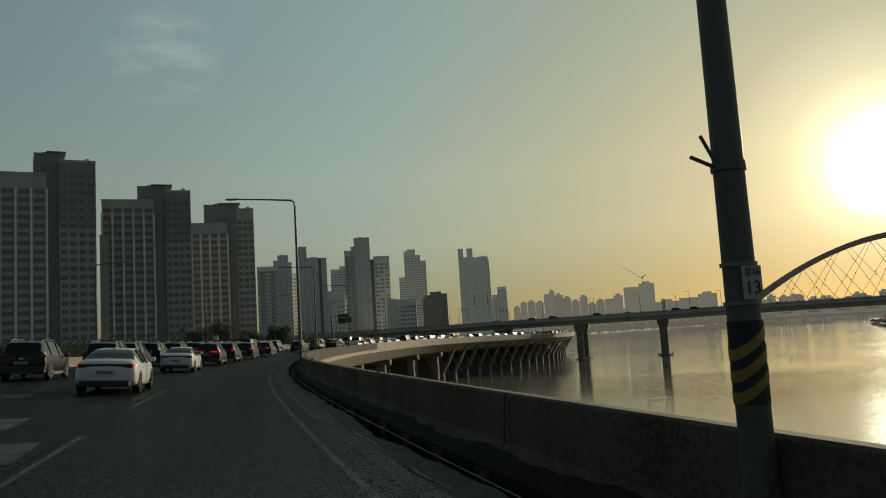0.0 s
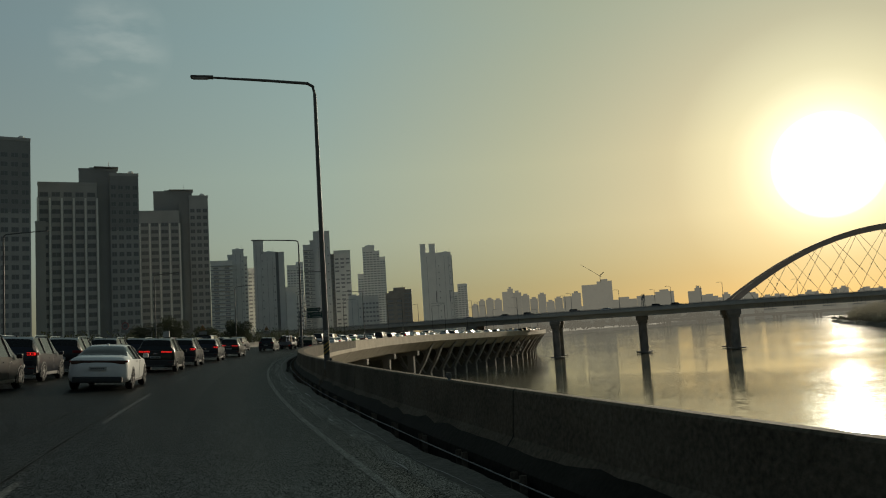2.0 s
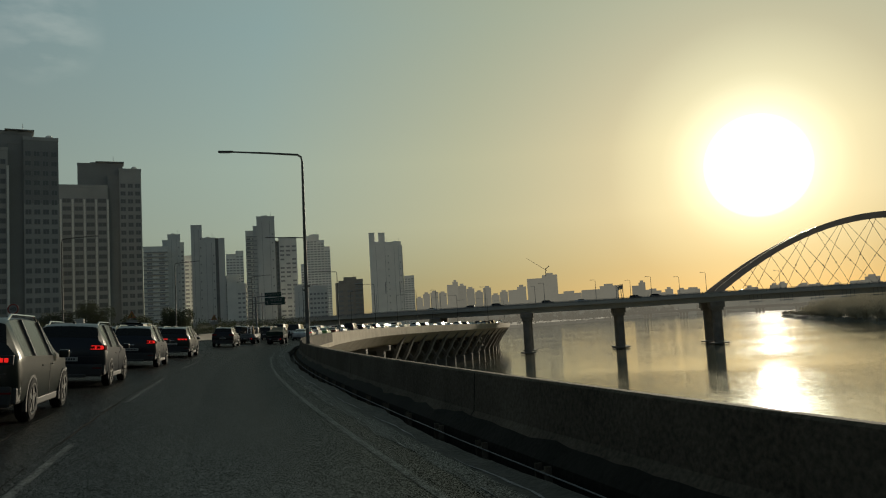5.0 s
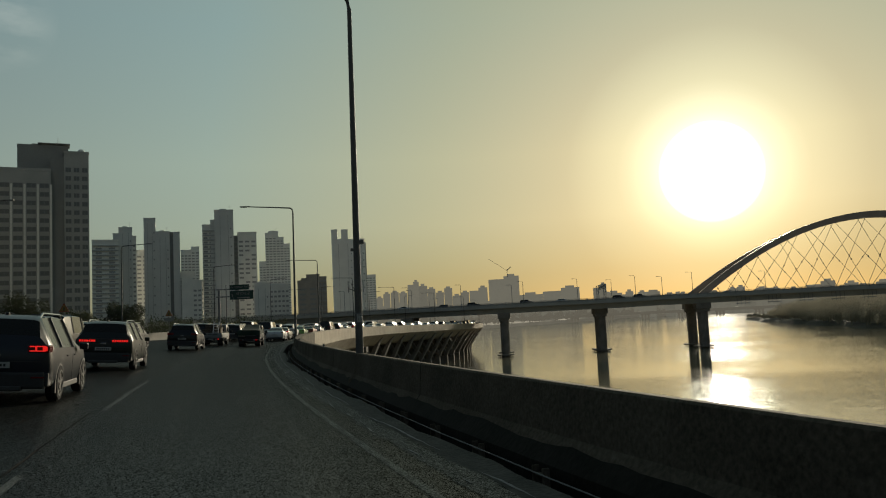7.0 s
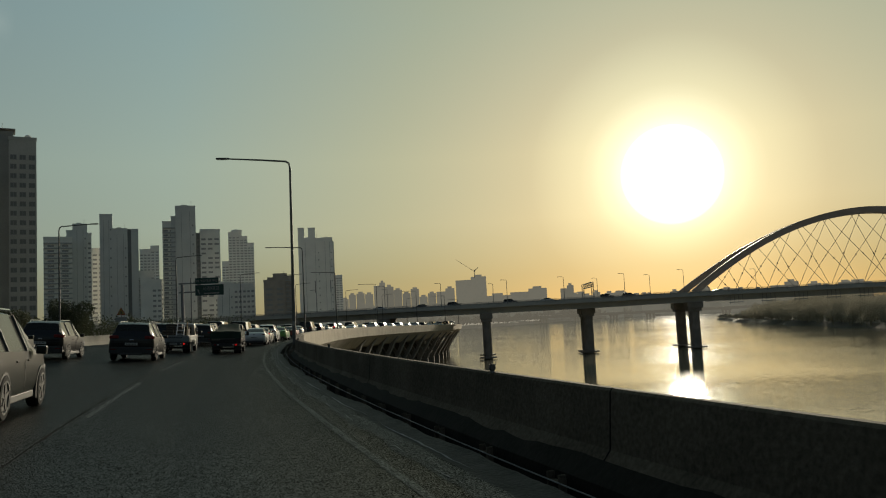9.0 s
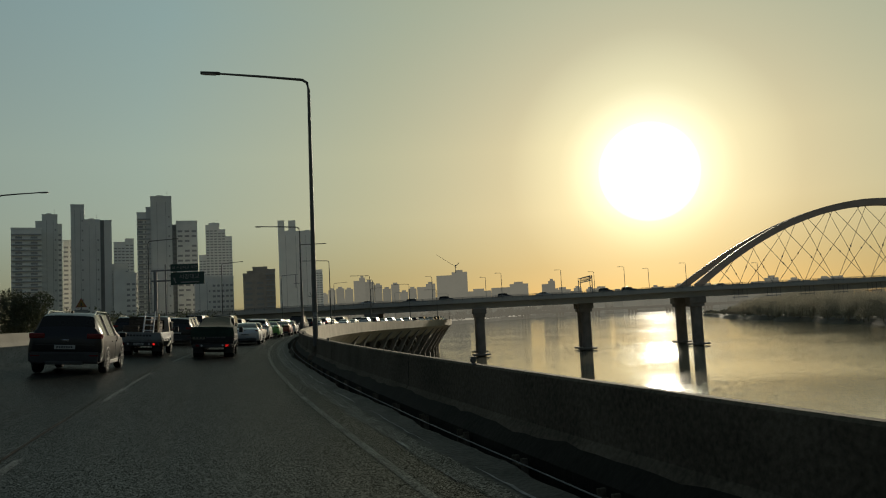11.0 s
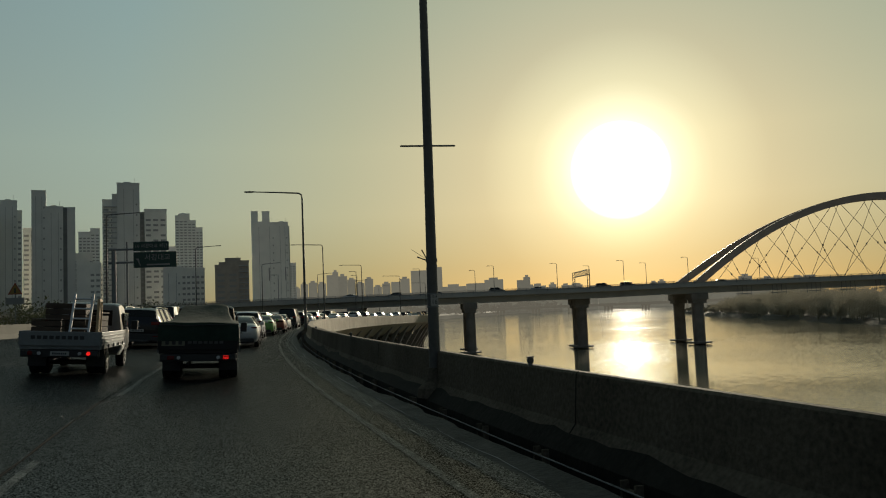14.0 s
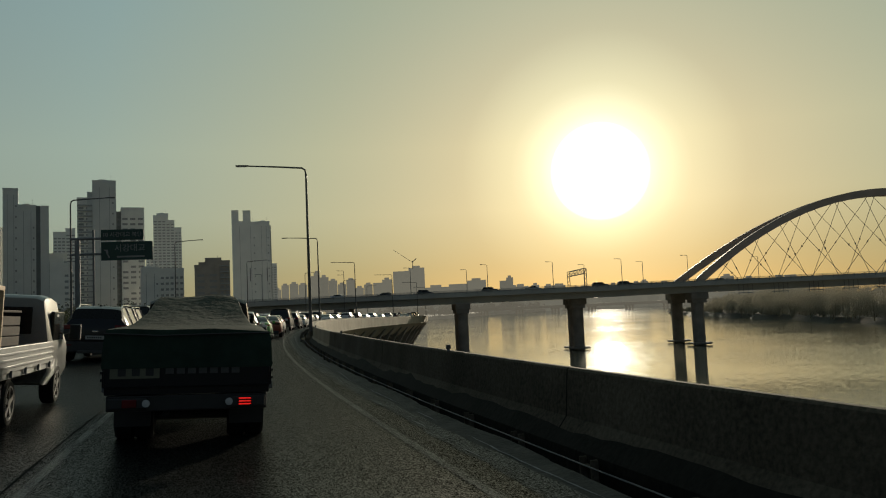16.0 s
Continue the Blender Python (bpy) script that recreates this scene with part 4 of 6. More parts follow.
def along(pts, n):
    out = []
    pts = [Vector(p) for p in pts]
    tot = sum((b2 - a).length for a, b2 in zip(pts, pts[1:]))
    for k in range(n):
        d = tot * k / n
        for a, b2 in zip(pts, pts[1:]):
            ln = (b2 - a).length
            if d <= ln:
                out.append(a.lerp(b2, d / ln)); break
            d -= ln
    return out


places = []
for row, (dx, dy, n_t) in enumerate(((3, 3, 90), (10, 10, 80), (22, 24, 70), (45, 45, 60))):
    for p in along(ISLAND, n_t):
        r = (random.uniform(3.6, 6.2) + row * 0.8) * min(1.0, max(0.22, (735 - p.y) / 130))
        places.append((p.x + dx + random.uniform(-4, 4), p.y + dy + random.uniform(-4, 4), WATER_Z + 1.5 + min(1.0, r / 5) * (4.5 + row), r))
        places.append((p.x + dx + random.uniform(-4, 4), p.y + dy + random.uniform(-4, 4), WATER_Z + 2.8, r * 0.6))
woods("island_woods", "brown bare winter woods covering the river island", places, WOODS, 0.27, 190)
places = []
for row, (dx, dy, n_t) in enumerate(((-5, 12, 150), (-9, 45, 130))):
    for p in along(FAR_SHORE, n_t):
        places.append((p.x + dx + random.uniform(-6, 6), p.y + dy + random.uniform(-8, 8), WATER_Z + 6 + row * 2, random.uniform(4, 7)))
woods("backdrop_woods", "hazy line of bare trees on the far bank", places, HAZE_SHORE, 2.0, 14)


def tree(x, y, z, h, r, label):
    t = empty("tree", pose(x, y, z, 0, 0, random.uniform(0, 360)))
    bm = bmesh.new()
    tube(bm, [(0, 0, -0.3), (0.1, 0, h * 0.35), (0.0, 0.15, h * 0.7)], [0.22, 0.16, 0.06], 7)
    tips = []
    for k in range(9):
        a = k * 2.4
        z0 = h * (0.25 + 0.05 * k)
        tip = Vector((math.cos(a) * r * 0.7, math.sin(a) * r * 0.7, z0 + h * 0.25))
        tube(bm, [(0, 0, z0), (tip.x * 0.5, tip.y * 0.5, z0 + h * 0.1), tip], [0.09, 0.06, 0.02], 5)
        tips.append(tip)
    part("trunk", bm, BARK, t)
    bm = bmesh.new()
    for tip in tips + [Vector((0, 0, h * 0.85)), Vector((0.3, 0.2, h * 0.7))]:
        clump(bm, tip, r * 0.46, 800, 0.12)
    part("crown", bm, LEAF, t)
    return tagged(t, label, "tree", "roadside trees")


for x, y, h, r in ((-132, 127, 9.6, 3.2), (-136, 123, 8.4, 2.8), (-128, 133, 7.2, 2.6), (-132, 146, 8.6, 2.7), (-127, 95, 6.5, 2.6), (-112, 66, 6.0, 2.4), (-145, 162, 6.5, 2.2)):
    tree(x, y, -2.2, h, r, "dark small-leaved tree behind the road barrier")
bm = bmesh.new()
for s in np.arange(40, 330, 1.6):
    for row in (0, 1):
        p = at(s, LEFT + widen(s) + 3.0 + row * 4 + random.uniform(-1, 1))
        clump(bm, Vector((p.x, p.y, random.uniform(-1.6, 0.2))), random.uniform(0.8, 1.5), 90, 0.12)
for s in np.arange(60, 300, 2.6):
    for row in (0, 1, 2):
        p = at(s, LEFT + widen(s) + 20.0 + row * 6 + random.uniform(-2, 2))
        for z in (-1.0, 1.0, 2.6):
            clump(bm, Vector((p.x + random.uniform(-1, 1), p.y, z + random.uniform(-0.7, 0.7 + 0.4 * row))), random.uniform(1.2, 2.0), 46, 0.22)
me = bpy.data.meshes.new("hedge")
bm.to_mesh(me); bm.free()
me.materials.append(LEAF)
tagged(new("hedge", me), "straggling dark shrubs along the land-side barrier", "shrubs", kind="stuff")

# ---------------------------------------------------------------- lamp posts along the river barrier
def text_mesh(name, body, size, material, parent, m, label=""):
    cu = bpy.data.curves.new(name, "FONT")
    cu.body, cu.size, cu.extrude, cu.align_x, cu.align_y = body, size, 0.002, "CENTER", "CENTER"
    tmp = bpy.data.objects.new(name, cu)
    scene.collection.objects.link(tmp)
    me = bpy.data.meshes.new_from_object(tmp.evaluated_get(bpy.context.evaluated_depsgraph_get()))
    bpy.data.objects.remove(tmp)
    me.materials.clear()
    me.materials.append(material)
    ob = new(name, me)
    ob.parent, ob.matrix_local = parent, m
    if label:
        ob["label"] = label
    return ob


POST = mat("weathered_post_steel", (0.085, 0.082, 0.074), 0.6, 0.0, vary=0.3, scale=1.5, fine=20)
LENS_GREY = mat("lamp_lens", (0.3, 0.3, 0.3), 0.3, vary=0.1)
TEXT_BLACK = mat("black_print", (0.02, 0.02, 0.02), 0.6, vary=0.1)


def lamp_post(s, off, number="", arm=3.1, turn=0.0, height=9.45, stripes=True, box_at=0.0, bar_at=0.0, label="", base=0.12, lean=0.0):
    """Built with its arm towards local -x, facing traffic on the local -y side."""
    post = empty("lamp_post", on_road(s, off, 0, turn) @ pose(0, 0, 0, 0, lean, 0))
    bm = tubed([(0, 0, base), (0, 0, 3.2), (0, 0, height - 0.35), (-0.05, 0, height - 0.1), (-0.22, 0, height)], [0.096, 0.080, 0.052, 0.05, 0.045], 14)
    part("post", bm, POST, post, smooth=True)
    part("arm", tubed([(-0.18, 0, height - 0.005), (-arm * 0.5, 0, height + 0.07), (-arm, 0, height + 0.13)], [0.05, 0.045, 0.035], 8), POST, post)
    head = part("lamp_head", boxed(-arm - 0.62, -arm + 0.05, -0.11, 0.11, height + 0.10, height + 0.175, 0.03), POST, post)
    part("lens", boxed(-arm - 0.55, -arm - 0.1, -0.09, 0.09, height + 0.085, height + 0.105), LENS_GREY, head)
    bm = boxed(-0.2, 0.2, -0.2, 0.2, base - 0.55, base + 0.03, 0.01)
    tube(bm, [(0, 0, base - 0.1), (0, 0, base + 0.04), (0, 0, base + 0.14), (0, 0, base + 0.36)], [0.30, 0.28, 0.17, 0.108], 14)
    part("base_plate", bm, CONCRETE_DARK, post, "dark flared foot")
    if stripes:
        for k in range(3):
            bm = bmesh.new()
            rings = []
            r = 0.0975
            for q in range(25):
                t = 2 * math.pi * q / 24
                z = 0.985 + k * 0.115 + 0.075 * math.cos(t)
                rings.append((bm.verts.new((r * math.cos(t), r * math.sin(t), z)), bm.verts.new((r * math.cos(t), r * math.sin(t), z + 0.062))))
            for a, c2 in zip(rings, rings[1:]):
                bm.faces.new((a[0], c2[0], c2[1], a[1]))
            part("warning_stripe", bm, YELLOW, post, "yellow band on black tape")
        part("black_tape", tubed([(0, 0, 0.91), (0, 0, 1.35)], [0.0955, 0.0935], 14), BLACK, post)
    if number:
        plate = part("number_plate", boxed(-0.060, 0.060, -0.104, -0.095, 1.46, 1.64, 0.003), WHITE_TAPE, post, "white numbered plate")
        text_mesh("plate_text", "강16", 0.05, TEXT_BLACK, plate, pose(0, -0.106, 1.605, 90, 0, 0))
        text_mesh("plate_text", number, 0.10, TEXT_BLACK, plate, pose(0, -0.106, 1.52, 90, 0, 0))
        part("strap", tubed([(0, 0, 1.435), (0, 0, 1.455)], 0.101, 14), GALV, post)
        part("strap", tubed([(0, 0, 1.645), (0, 0, 1.665)], 0.100, 14), GALV, post)
        part("bracket", tubed([(-0.06, 0, 2.185), (-0.235, 0, 2.25)], 0.011, 6), POST, post, "short bent flag bracket")
        part("bracket", tubed([(-0.07, 0.0, 2.20), (-0.16, 0.0, 2.37)], 0.010, 6), POST, post, "short bent flag bracket")
        part("strap", tubed([(0, 0, 2.17), (0, 0, 2.22)], 0.096, 12), POST, post)
    if box_at:
        part("sensor_box", boxed(0.04, 0.17, -0.07, 0.07, box_at - 0.05, box_at + 0.04, 0.015), POST, post, "small grey box on a strap")
        part("sensor_box", boxed(-0.14, -0.05, -0.05, 0.05, box_at - 0.22, box_at - 0.15, 0.012), POST, post)
    if bar_at:
        part("cross_bar", tubed([(-0.46, 0, bar_at), (0.46, 0, bar_at + 0.03)], 0.016, 6), POST, post, "thin banner bar")
    return tagged(post, label or "tall tapered grey lamp post on the river barrier with striped base", "lamp post", "river lamp posts")


S_POST = {"13": 39.84, "14": 80.14, "15": 120.07, "16": 159.1, "17": 199.3, "18": 240.1, "19": 280.0, "20": 320.0, "21": 360.0, "22": 400.0}
for num, s in S_POST.items():
    lamp_post(s, {"14": -0.16, "15": -0.2, "16": -0.08}.get(num, 0.0), num if num in ("13", "14", "15", "16") else "", stripes=num in ("13", "14"), box_at=3.35 if num == "15" else 0.0, bar_at=4.05 if num == "16" else 0.0, height=10.0 if num == "16" else 9.4, lean=0.5 if num in ("15", "16") else 0.0)
for s in (60, 90, 120, 159, 188, 218, 248, 280, 315, 350, 390):
    off = LEFT + widen(s) + 1.4
    p = lamp_post(s, off, "", arm=2.6, turn=180, height=10.2, stripes=False, label="tall grey lamp post behind the land-side barrier", base=-2.2)
    p["group"] = "land-side lamp posts"

# round delineators on the parapet
delin = empty("barrier_reflector", on_road(66.4, -0.13, 0.742))
part("stem", boxed(-0.02, 0.02, -0.02, 0.02, -0.01, 0.03), GALV, delin)
bm = bmesh.new()
rings = []
for x, r in ((-0.025, 0.028), (-0.017, 0.038), (0.017, 0.038), (0.025, 0.028)):
    rings.append([bm.verts.new((r * math.cos(2 * math.pi * k / 16), x, 0.050 + r * math.sin(2 * math.pi * k / 16))) for k in range(16)])
for r0, r1 in zip(rings, rings[1:]):
    for k in range(16):
        bm.faces.new((r0[k], r0[(k + 1) % 16], r1[(k + 1) % 16], r1[k]))
bm.faces.new(rings[0]); bm.faces.new(rings[-1])
box(bm, -0.042, 0.042, -0.025, 0.025, 0.082, 0.095, 0.005)
part("reflector", bm, POST, delin)
tagged(delin, "small round reflector with a cap on the parapet", "reflector", "parapet reflectors")
for s in (51.2, 78.85, 126.8, 140.7, 155.2, 168.5, 182, 196, 209, 223, 236, 250):
    copy_thing(delin, on_road(s, -0.13, 0.742))

# a thin drain pipe along the barrier's foot, held by pairs of small brackets
for s in np.arange(20, 214, 12.0):
    part("drain_pipe", tubed([at(float(q), 0.33 + 0.02 * noise.noise((q, 3, 3)), -0.02) for q in np.arange(s, s + 12.3, 1.5)], 0.007, 6), GALV, barrier)
bracket = None
for k in range(98):
    s = 44.0 + 1.75 * k
    if bracket is None:
        bm = bmesh.new()
        for q in (-0.11, 0.11):
            box(bm, -0.035, 0.035, q - 0.018, q + 0.018, -0.46, 0.0, 0.006)
        box(bm, -0.03, 0.03, -0.11, 0.11, -0.08, -0.065)
        bracket = link_bm("pipe_bracket", bm, CONCRETE_DARK).data
        bpy.data.objects.remove(bpy.data.objects["pipe_bracket"])
    ob = new("pipe_bracket", bracket)
    ob.parent, ob.matrix_local = barrier, on_road(s, 0.20 + 0.01 * noise.noise((s, 1, 1)), 0.03 * noise.noise((s, 7, 1)), 4 * noise.noise((s, 5, 2)))

# ---------------------------------------------------------------- signs
SIGN_GREEN = mat("green_sign_sheet", (0.006, 0.034, 0.026), 0.45, vary=0.1)
SIGN_WHITE = mat("white_sign_print", (0.20, 0.20, 0.195), 0.5, vary=0.05)
SIGN_RED = mat("red_sign_border", (0.25, 0.03, 0.02), 0.5, vary=0.1)
SIGN_YELLOW = mat("yellow_sign_sheet", (0.22, 0.13, 0.02), 0.5, vary=0.1)
sign = empty("direction_sign", on_road(209.5, 16.4, 0, 2))
part("post", tubed([(2.0, 0, -2.5), (2.0, 0, 6.2)], 0.17, 12), GALV, sign)
part("post", tubed([(2.9, 0.3, -2.5), (2.9, 0.3, 6.9)], 0.07, 10), GALV, sign)
part("cross_beam", tubed([(1.6, 0, 5.3), (6.4, 0, 5.3)], 0.08, 8), GALV, sign)
part("cross_beam", tubed([(1.6, 0, 6.3), (6.0, 0, 6.3)], 0.08, 8), GALV, sign)
panel = part("sign_panel", boxed(3.45, 6.05, -0.2, -0.14, 6.15, 6.85, 0.02), SIGN_GREEN, sign, "green exit number panel")
text_mesh("sign_text", "10 서강대교 북단", 0.34, SIGN_WHITE, panel, pose(4.75, -0.205, 6.5, 90, 0, 0))
panel = part("sign_panel", boxed(3.45, 6.6, -0.2, -0.14, 4.85, 6.05, 0.02), SIGN_GREEN, sign, "green direction panel with white lettering")
text_mesh("sign_text", "서강대교", 0.52, SIGN_WHITE, panel, pose(5.2, -0.205, 5.6, 90, 0, 0))
part("print_bar", boxed(4.4, 6.1, -0.206, -0.2, 5.02, 5.13), SIGN_WHITE, panel)
bm = bmesh.new()
bm.faces.new([bm.verts.new((x, -0.206, z)) for x, z in ((3.6, 5.55), (3.9, 5.3), (3.85, 5.55))])
box(bm, 3.83, 3.91, -0.206, -0.2, 5.0, 5.42, m=Matrix.Translation((3.87, 0, 5.2)) @ Matrix.Rotation(radians(-25), 4, "Y") @ Matrix.Translation((-3.87, 0, -5.2)))
part("arrow", bm, SIGN_WHITE, panel)
tagged(sign, "green expressway exit sign with white Korean lettering on grey posts", "road sign")


def small_sign(s, off, z, shape, label):
    t = empty("traffic_sign", on_road(s, off, 0))
    part("post", tubed([(0, 0, -2.5), (0, 0, z + 0.5)], 0.045, 8), GALV, t)
    bm = bmesh.new()
    n_c = 3 if shape == "triangle" else 24
    r = 0.55 if shape == "triangle" else 0.42
    front = [bm.verts.new((r * math.sin(2 * math.pi * k / n_c), -0.07, z + r * math.cos(2 * math.pi * k / n_c))) for k in range(n_c)]
    back = [bm.verts.new((v.co.x, -0.05, v.co.z)) for v in front]
    bm.faces.new(front); bm.faces.new(back[::-1])
    for k in range(n_c):
        bm.faces.new((front[k], front[(k + 1) % n_c], back[(k + 1) % n_c], back[k]))
    board = part("sign_board", bm, SIGN_RED, t)
    bm = bmesh.new()
    bm.faces.new([bm.verts.new((r * 0.78 * math.sin(2 * math.pi * k / n_c), -0.075, z + r * 0.78 * math.cos(2 * math.pi * k / n_c))) for k in range(n_c)])
    part("sign_face", bm, SIGN_YELLOW if shape == "triangle" else SIGN_WHITE, board)
    if shape == "triangle":
        part("print_bar", boxed(-0.05, 0.05, -0.08, -0.076, z - 0.18, z + 0.14), TEXT_BLACK, board)
        part("sub_panel", boxed(-0.6, 0.6, -0.07, -0.05, z - 0.95, z - 0.5, 0.01), SIGN_WHITE, t)
    else:
        text_mesh("sign_text", "40", 0.42, TEXT_BLACK, board, pose(0, -0.079, z, 90, 0, 0))
        part("sub_panel", boxed(-0.5, 0.5, -0.07, -0.05, z - 0.8, z - 0.5, 0.01), SIGN_WHITE, t)
    return tagged(t, label, "traffic sign", "roadside signs")


small_sign(177.3, 21.5, 3.4, "triangle", "yellow triangular warning sign with red border behind the barrier")
small_sign(204.4, 19.5, 3.2, "triangle", "yellow triangular warning sign with red border behind the barrier")
small_sign(150, 22.3, 3.6, "circle", "round speed limit sign with red border behind the barrier")
cabinet = empty("control_cabinet", on_road(165, 22.5, 0))
part("post", tubed([(0, 0, -2.5), (0, 0, 2.2)], 0.1, 8), GALV, cabinet)
part("box", boxed(-0.4, 0.4, -0.2, 0.2, 2.2, 3.0, 0.04), WALL_GREY, cabinet)
tagged(cabinet, "pale roadside control box raised on a post", "control box")

# ---------------------------------------------------------------- vehicles
def paint(name, color, metal=0.0, rough=0.32):
    dark = max(color) < 0.05
    m = mat(name, color, rough, metal, vary=0.10, scale=0.8, fine=6, spec=0.2 if dark else 0.5)
    m.node_tree.nodes["Principled BSDF"].inputs["Coat Weight"].default_value = 0.3 if dark else 0.4
    m.node_tree.nodes["Principled BSDF"].inputs["Coat Roughness"].default_value = 0.16
    return m


P_WHITE = paint("white_car_paint", (0.62, 0.62, 0.60))
P_SILVER = paint("silver_car_paint", (0.42, 0.43, 0.44), 0.5)
P_BLACK = paint("black_car_paint", (0.006, 0.006, 0.007))
P_NAVY = paint("dark_navy_car_paint", (0.009, 0.011, 0.017))
P_GREEN = paint("dark_green_car_paint", (0.009, 0.012, 0.0095))
P_RED = paint("red_brown_car_paint", (0.20, 0.035, 0.02), 0.2)
P_BEIGE = paint("pale_beige_car_paint", (0.40, 0.37, 0.32), 0.3)
CAR_GLASS = mat("dark_car_glass", (0.008, 0.009, 0.009), 0.16, vary=0.1, spec=0.3)
TYRE = mat("tyre_rubber", (0.012, 0.012, 0.012), 0.9, spec=0.2, vary=0.2, scale=6)
RIM = mat("alloy_rim", (0.06, 0.06, 0.058), 0.45, 0.6, vary=0.15, scale=6)
PLASTIC = mat("black_plastic", (0.018, 0.018, 0.018), 0.6, vary=0.2, scale=5)
CHROME = mat("chrome_trim", (0.6, 0.6, 0.6), 0.15, 1.0, vary=0.05)
TAIL_LIT = mat("lit_tail_lamp", (0.4, 0.01, 0.01), 0.3, vary=0.05, emit=(1.0, 0.02, 0.015), power=0.7)
TAIL_DARK = mat("red_tail_lens", (0.12, 0.006, 0.006), 0.2, vary=0.1)
TAIL_STRIP = mat("dark_lamp_strip", (0.03, 0.008, 0.008), 0.15, vary=0.15, scale=3)
LENS_CLEAR = mat("clear_lamp_lens", (0.45, 0.45, 0.45), 0.2, vary=0.05)

SEDAN = [(-2.35, .48, .60, .76, .82, .52), (-2.33, .40, .71, .82, .90, .62), (-2.27, .33, .81, .90, .995, .71), (-2.16, .28, .875, .93, 1.04, .755), (-1.98, .23, .905, .95, 1.06, .77), (-1.70, .22, .912, .95, 1.09, .76),
         (-1.30, .21, .915, .95, 1.26, .66), (-0.92, .20, .915, .945, 1.375, .59), (-0.45, .20, .915, .94, 1.42, .575), (0.30, .20, .915, .93, 1.41, .575),
         (0.70, .20, .912, .93, 1.33, .60), (1.35, .21, .905, .92, 1.00, .72), (1.75, .23, .89, .87, .93, .70), (2.12, .27, .83, .76, .80, .64), (2.30, .36, .72, .64, .67, .52), (2.35, .45, .6, .58, .6, .45)]
SUV = [(-2.25, .48, .76, .90, .93, .70), (-2.23, .40, .85, 1.0, 1.07, .74), (-2.20, .35, .905, 1.04, 1.18, .735), (-2.17, .32, .93, 1.06, 1.30, .72), (-2.00, .29, .945, 1.06, 1.60, .655), (-1.80, .27, .945, 1.06, 1.66, .64),
       (-1.1, .26, .945, 1.05, 1.69, .635), (0.2, .26, .945, 1.03, 1.67, .63), (0.6, .26, .94, 1.02, 1.58, .65), (1.18, .26, .935, 1.02, 1.12, .77), (1.75, .28, .91, .98, 1.04, .75), (2.08, .34, .85, .86, .90, .68), (2.21, .42, .76, .72, .75, .55), (2.25, .5, .65, .66, .68, .5)]
VAN = [(-2.45, .5, .84, 1.0, 1.03, .80), (-2.43, .38, .93, 1.15, 1.3, .82), (-2.36, .32, .95, 1.15, 1.82, .76), (-2.1, .30, .955, 1.15, 1.93, .74), (-1, .28, .96, 1.14, 1.96, .73), (0.9, .28, .96, 1.12, 1.94, .73), (1.4, .28, .955, 1.1, 1.78, .75), (2.0, .30, .93, 1.08, 1.2, .78), (2.35, .36, .87, .9, .96, .7), (2.45, .48, .75, .72, .75, .6)]


